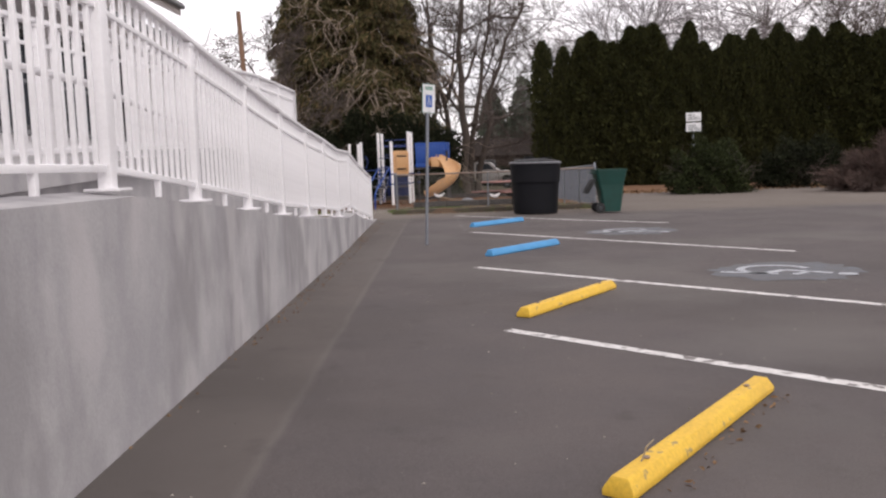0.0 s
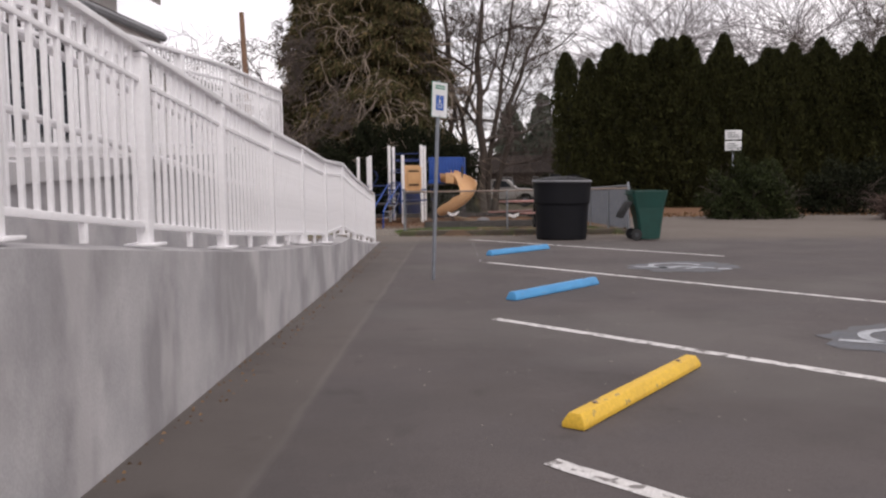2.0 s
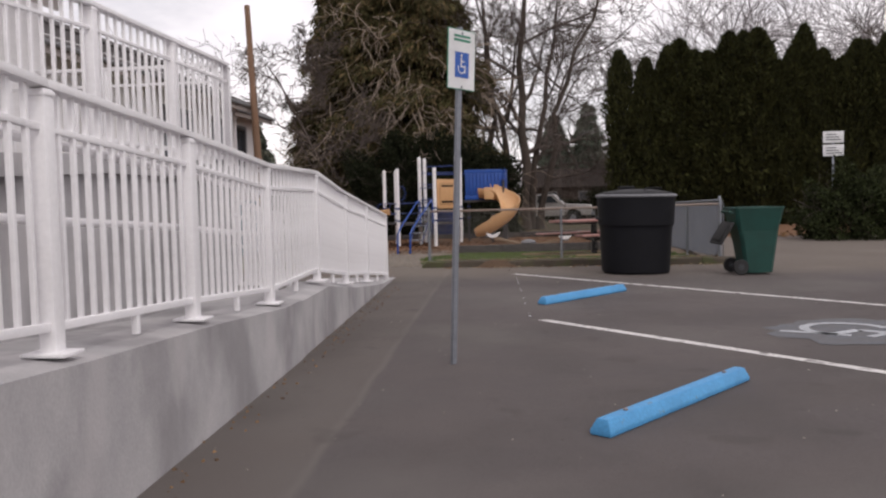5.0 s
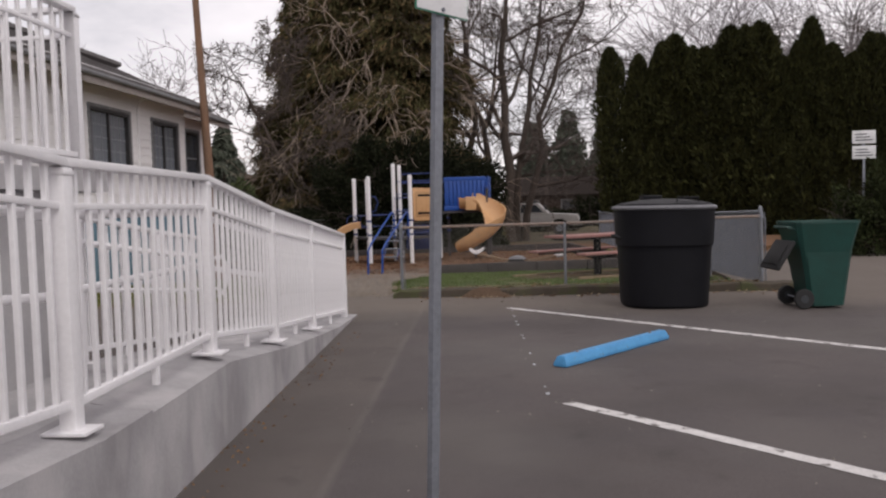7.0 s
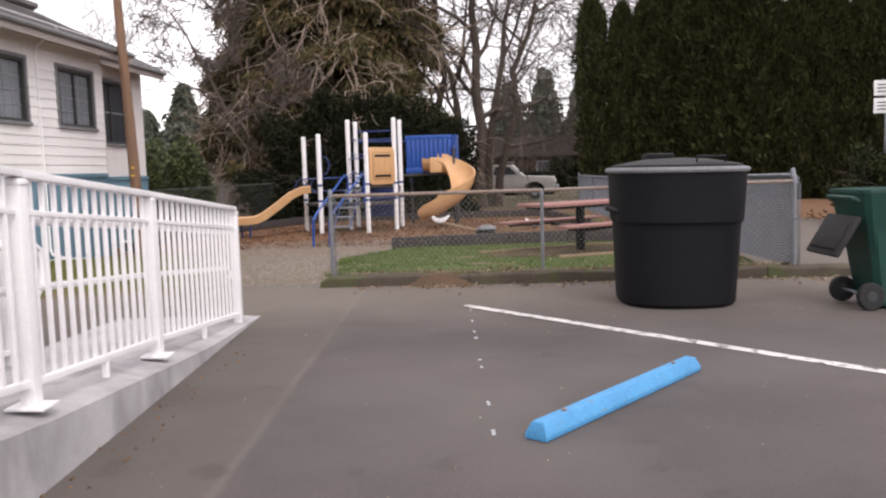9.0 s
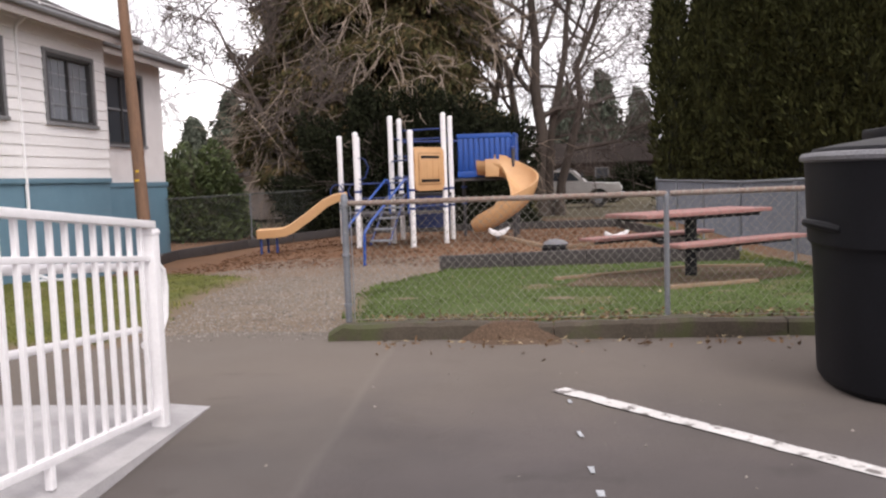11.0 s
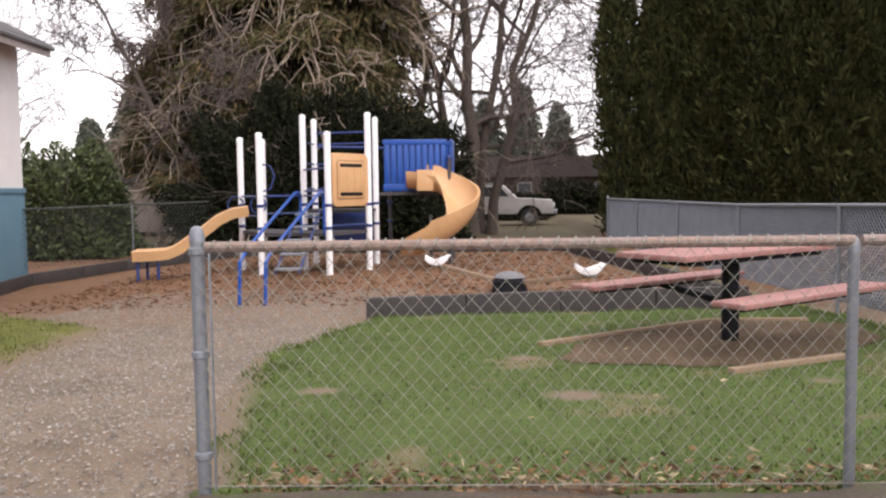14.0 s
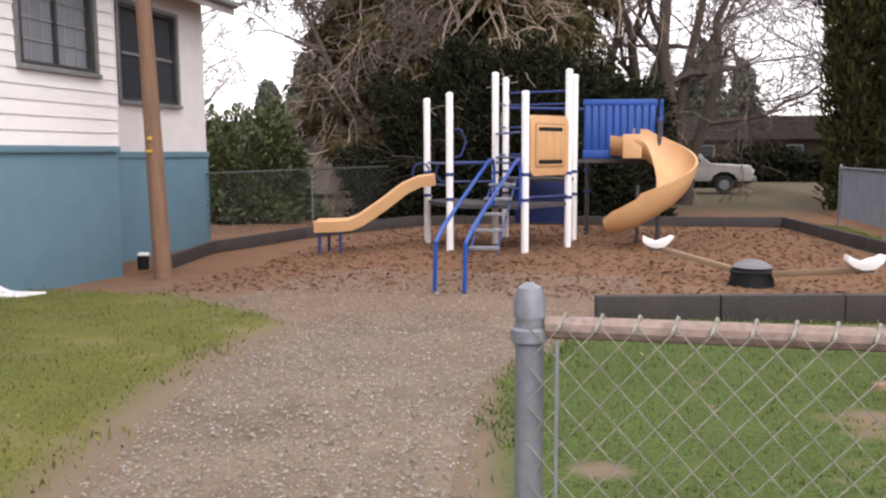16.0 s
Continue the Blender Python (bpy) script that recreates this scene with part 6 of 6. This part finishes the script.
def bush(name, x, y, z, w, d, h, seed, mat, label, leaves=9000, leaf=(0.14, 0.07), category="bush", twiggy=False):
    rng = np.random.default_rng(seed)
    ob = thing(name, label, category, pose(x, y, z))
    stems = []
    for k in range(14):
        a = rng.uniform(0, math.tau)
        branch_system(rng, (0.1 * math.cos(a), 0.1 * math.sin(a), -0.1), (math.cos(a) * w * 0.5, math.sin(a) * d * 0.5, h * 0.9), max(h, w * 0.5) * rng.uniform(0.6, 0.85), 0.03, 2, out=stems)
    tagged(part("branchwork", tubes_mesh("branchwork", stems, M_BARK), M_BARK, ob), kind="stuff")
    n = leaves
    v = rng.normal(size=(n, 3))
    v /= np.linalg.norm(v, axis=1, keepdims=True)
    v[:, 2] = np.abs(v[:, 2])
    lump = 1 + 0.22 * np.sin(v[:, 0] * 5 + seed) * np.cos(v[:, 1] * 6 + 1) + 0.14 * np.sin(v[:, 2] * 11 + v[:, 0] * 9)
    r = rng.uniform(0.5, 1.03, n) ** 0.6 * lump
    c = v * r[:, None] * np.array([w / 2, d / 2, h])
    dd = v + rng.normal(size=(n, 3)) * (0.5 if twiggy else 0.8)
    part("foliage", scatter_leaves("foliage", c, dd, leaf[0], leaf[1], mat, rng), mat, ob)
    return ob


bush("laurel_bush", -11.6, 42.5, GZ - 0.2, 3.6, 3.0, 2.7, 81, M_LAUREL, "green leafy laurel bush by the back fence", 16000, (0.2, 0.09))
bush("laurel_bush", -14.6, 44.5, GZ - 0.2, 3.6, 3.0, 2.9, 82, M_LAUREL, "tall green laurel bush beyond the house", 15000, (0.2, 0.09))
# Near-black leaves put the shade behind the play structure into colour.
bush("dark_shrub", -4.3, 41.3, GZ, 7.6, 2.4, 4.0, 83, M_SHADE, "dense shrubs behind the play structure, shade painted in their dark colour", 70000, (0.15, 0.07))
bush("dark_shrub", -1.7, 42.0, GZ, 3.4, 2.2, 3.2, 86, M_SHADE, "dense shrubs behind the blue panel, shade painted in their dark colour", 40000, (0.15, 0.07))
bush("clipped_shrub", 9.0, 28.7, 0, 2.7, 1.9, 1.75, 84, M_SHRUB, "dark green clipped shrub hiding the foot of the notice sign", 16000, (0.1, 0.05))
# Shadow at the hedge foot is put into this shrub's dark colour.
bush("clipped_shrub", 13.4, 31.8, 0, 3.6, 2.2, 1.7, 88, M_SHADE, "low shrub before the hedge, shadow painted in its dark green", 10000, (0.12, 0.06))
bush("brown_bush", 14.9, 26.4, 0, 4.8, 3.0, 1.45, 85, M_BROWNBUSH, "rounded reddish-brown leafless bush at the car park edge", 26000, (0.3, 0.02), twiggy=True)
# The haze on these conifers is only their paler foliage colour.
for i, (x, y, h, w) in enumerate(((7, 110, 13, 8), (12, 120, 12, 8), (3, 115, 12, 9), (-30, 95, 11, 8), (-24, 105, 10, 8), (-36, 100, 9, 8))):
    evergreen(x, y, h, w, 90 + i, "far conifer on the skyline with haze painted in its colour", (M_FARGREEN, M_FARGREEN), 7000, (0.7, 0.25), group="far conifers")

# ---------------------------------------------------------------- beyond the yard
M_BROWNWALL = material("brown_shed_walls", (0.05, 0.036, 0.03), 0.9, scale=0.6, bump=0, spec=0.1)
M_BROWNROOF = material("dark_brown_roof", (0.035, 0.028, 0.025), 0.95, scale=0.8, bump=0.1, spec=0.05)

def far_building(x, y, w, d, h, roof_h, label, wall_mat=M_FARWALL, turn=0):
    ob = thing("far_building", label, "building", pose(x, y, GZ - 0.1, 0, 0, turn))
    part("wall", box(-w / 2, -d / 2, 0, w / 2, d / 2, h, 0.02), wall_mat, ob)
    part("roof", prism([(-d / 2 - 0.5, h + 0.004), (d / 2 + 0.5, h + 0.004), (0, h + roof_h)], 0, -w / 2 - 0.4, w / 2 + 0.4), M_BROWNROOF, ob)
    for k in range(max(2, int(w / 3))):
        xx = -w / 2 + w * (k + 0.5) / max(2, int(w / 3))
        f = part("window", box(xx - 0.6, -d / 2 - 0.05, 1.0, xx + 0.6, -d / 2 - 0.004, 2.2, 0.01), M_TRIM, ob)
        part("pane", box(xx - 0.5, -d / 2 - 0.06, 1.1, xx + 0.5, -d / 2 - 0.054, 2.1), M_GLASS, f)
    return ob


far_building(-15.5, 58, 11, 8, 2.1, 1.2, "low grey house with a shingle roof beyond the back fence")
# Leaves in the painted-shade colour stand for dark clutter here.
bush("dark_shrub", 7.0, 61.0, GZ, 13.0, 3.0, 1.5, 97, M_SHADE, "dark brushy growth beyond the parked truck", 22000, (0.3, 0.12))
far_building(8.5, 92, 16, 8, 2.6, 1.9, "low brown shed with a dark roof behind the parked truck", M_BROWNWALL)


def pickup(x, y, turn):
    ob = thing("pickup_truck", "old pale grey pickup truck parked beyond the yard", "truck", pose(x, y, GZ, 0, 0, turn))
    side = [(-2.6, 0.5), (-1.85, 0.5), (-1.75, 0.75), (-1.5, 0.88), (-1.2, 0.88), (-0.95, 0.75), (-0.85, 0.48), (1.05, 0.48), (1.15, 0.75), (1.4, 0.88), (1.7, 0.88), (1.95, 0.75), (2.05, 0.5), (2.55, 0.5), (2.6, 0.85), (2.5, 1.08), (1.0, 1.16), (-0.7, 1.16), (-2.62, 1.14)]
    part("body", prism(side, 1, -0.92, 0.92, bevel=0.03), M_TRUCK, ob)
    part("cab", prism([(-0.72, 1.163), (1.0, 1.163), (0.42, 1.72), (-0.5, 1.75), (-0.66, 1.68)], 1, -0.82, 0.82, bevel=0.04), M_TRUCK, ob)
    for s in (-1, 1):
        part("side_window", prism([(-0.5, 1.24), (0.7, 1.24), (0.32, 1.62), (-0.42, 1.65)], 1, s * 0.823, s * 0.832), M_GLASS, ob)
    part("windscreen", bar((0.79, -0.7, 1.45), (0.79, 0.7, 1.45), 0.03, 0.4, 0.004), M_GLASS, ob)
    for xx in (-1.35, 1.55):
        for s in (-1, 1):
            w = part("wheel", lathe([(0.2, -0.1), (0.34, -0.1), (0.36, -0.07), (0.36, 0.07), (0.34, 0.1), (0.2, 0.1)], 20), M_RUBBER, ob, "black tyre", pose(xx, s * 0.82, 0.36, 90))
            part("rim", lathe([(0.06, -0.11), (0.19, -0.105), (0.19, 0.105), (0.06, 0.11)], 16), M_GALV, w)
    part("bumper", box(2.56, -0.85, 0.48, 2.72, 0.85, 0.66, 0.03), M_GALV, ob)
    part("grille", box(2.58, -0.6, 0.72, 2.63, 0.6, 0.96, 0.01), M_DARKFRAME, ob)
    for s in (-0.72, 0.72):
        part("headlight", lathe([(0.1, 0), (0.09, 0.03), (0.03, 0.045)], 12), M_SIGNWHITE, ob, m=pose(2.58, s, 0.86, 0, 90, 0))
    return ob


pickup(1.3, 55.0, -6)

# soil spilled over the kerb
bm = bmesh.new()
rows = []
for i in range(15):
    row = []
    for j in range(9):
        u, v = i / 14, j / 8
        x, y = lerp(-0.42, 0.4, u), lerp(21.1, 21.9, v)
        edge = min(u, 1 - u, v, 1 - v) * 4
        swell = 0.135 if 21.33 < y < 21.6 else (0.022 if y < 21.33 else 0.09)
        x += 0.1 * noise.noise((x * 3, y * 3, 1))
        y += 0.1 * noise.noise((x * 3, y * 3, 5))
        row.append(bm.verts.new((x, y, (swell + 0.015 * noise.noise((x * 7, y * 7, 0))) * clamp01(edge) - 0.01)))
    rows.append(row)
for a, b in zip(rows, rows[1:]):
    for k in range(8):
        bm.faces.new((a[k], b[k], b[k + 1], a[k + 1]))
tagged(part("spilled_soil", bm, M_DIRT), "brown soil spilled over the kerb onto the asphalt", "soil", kind="structure")
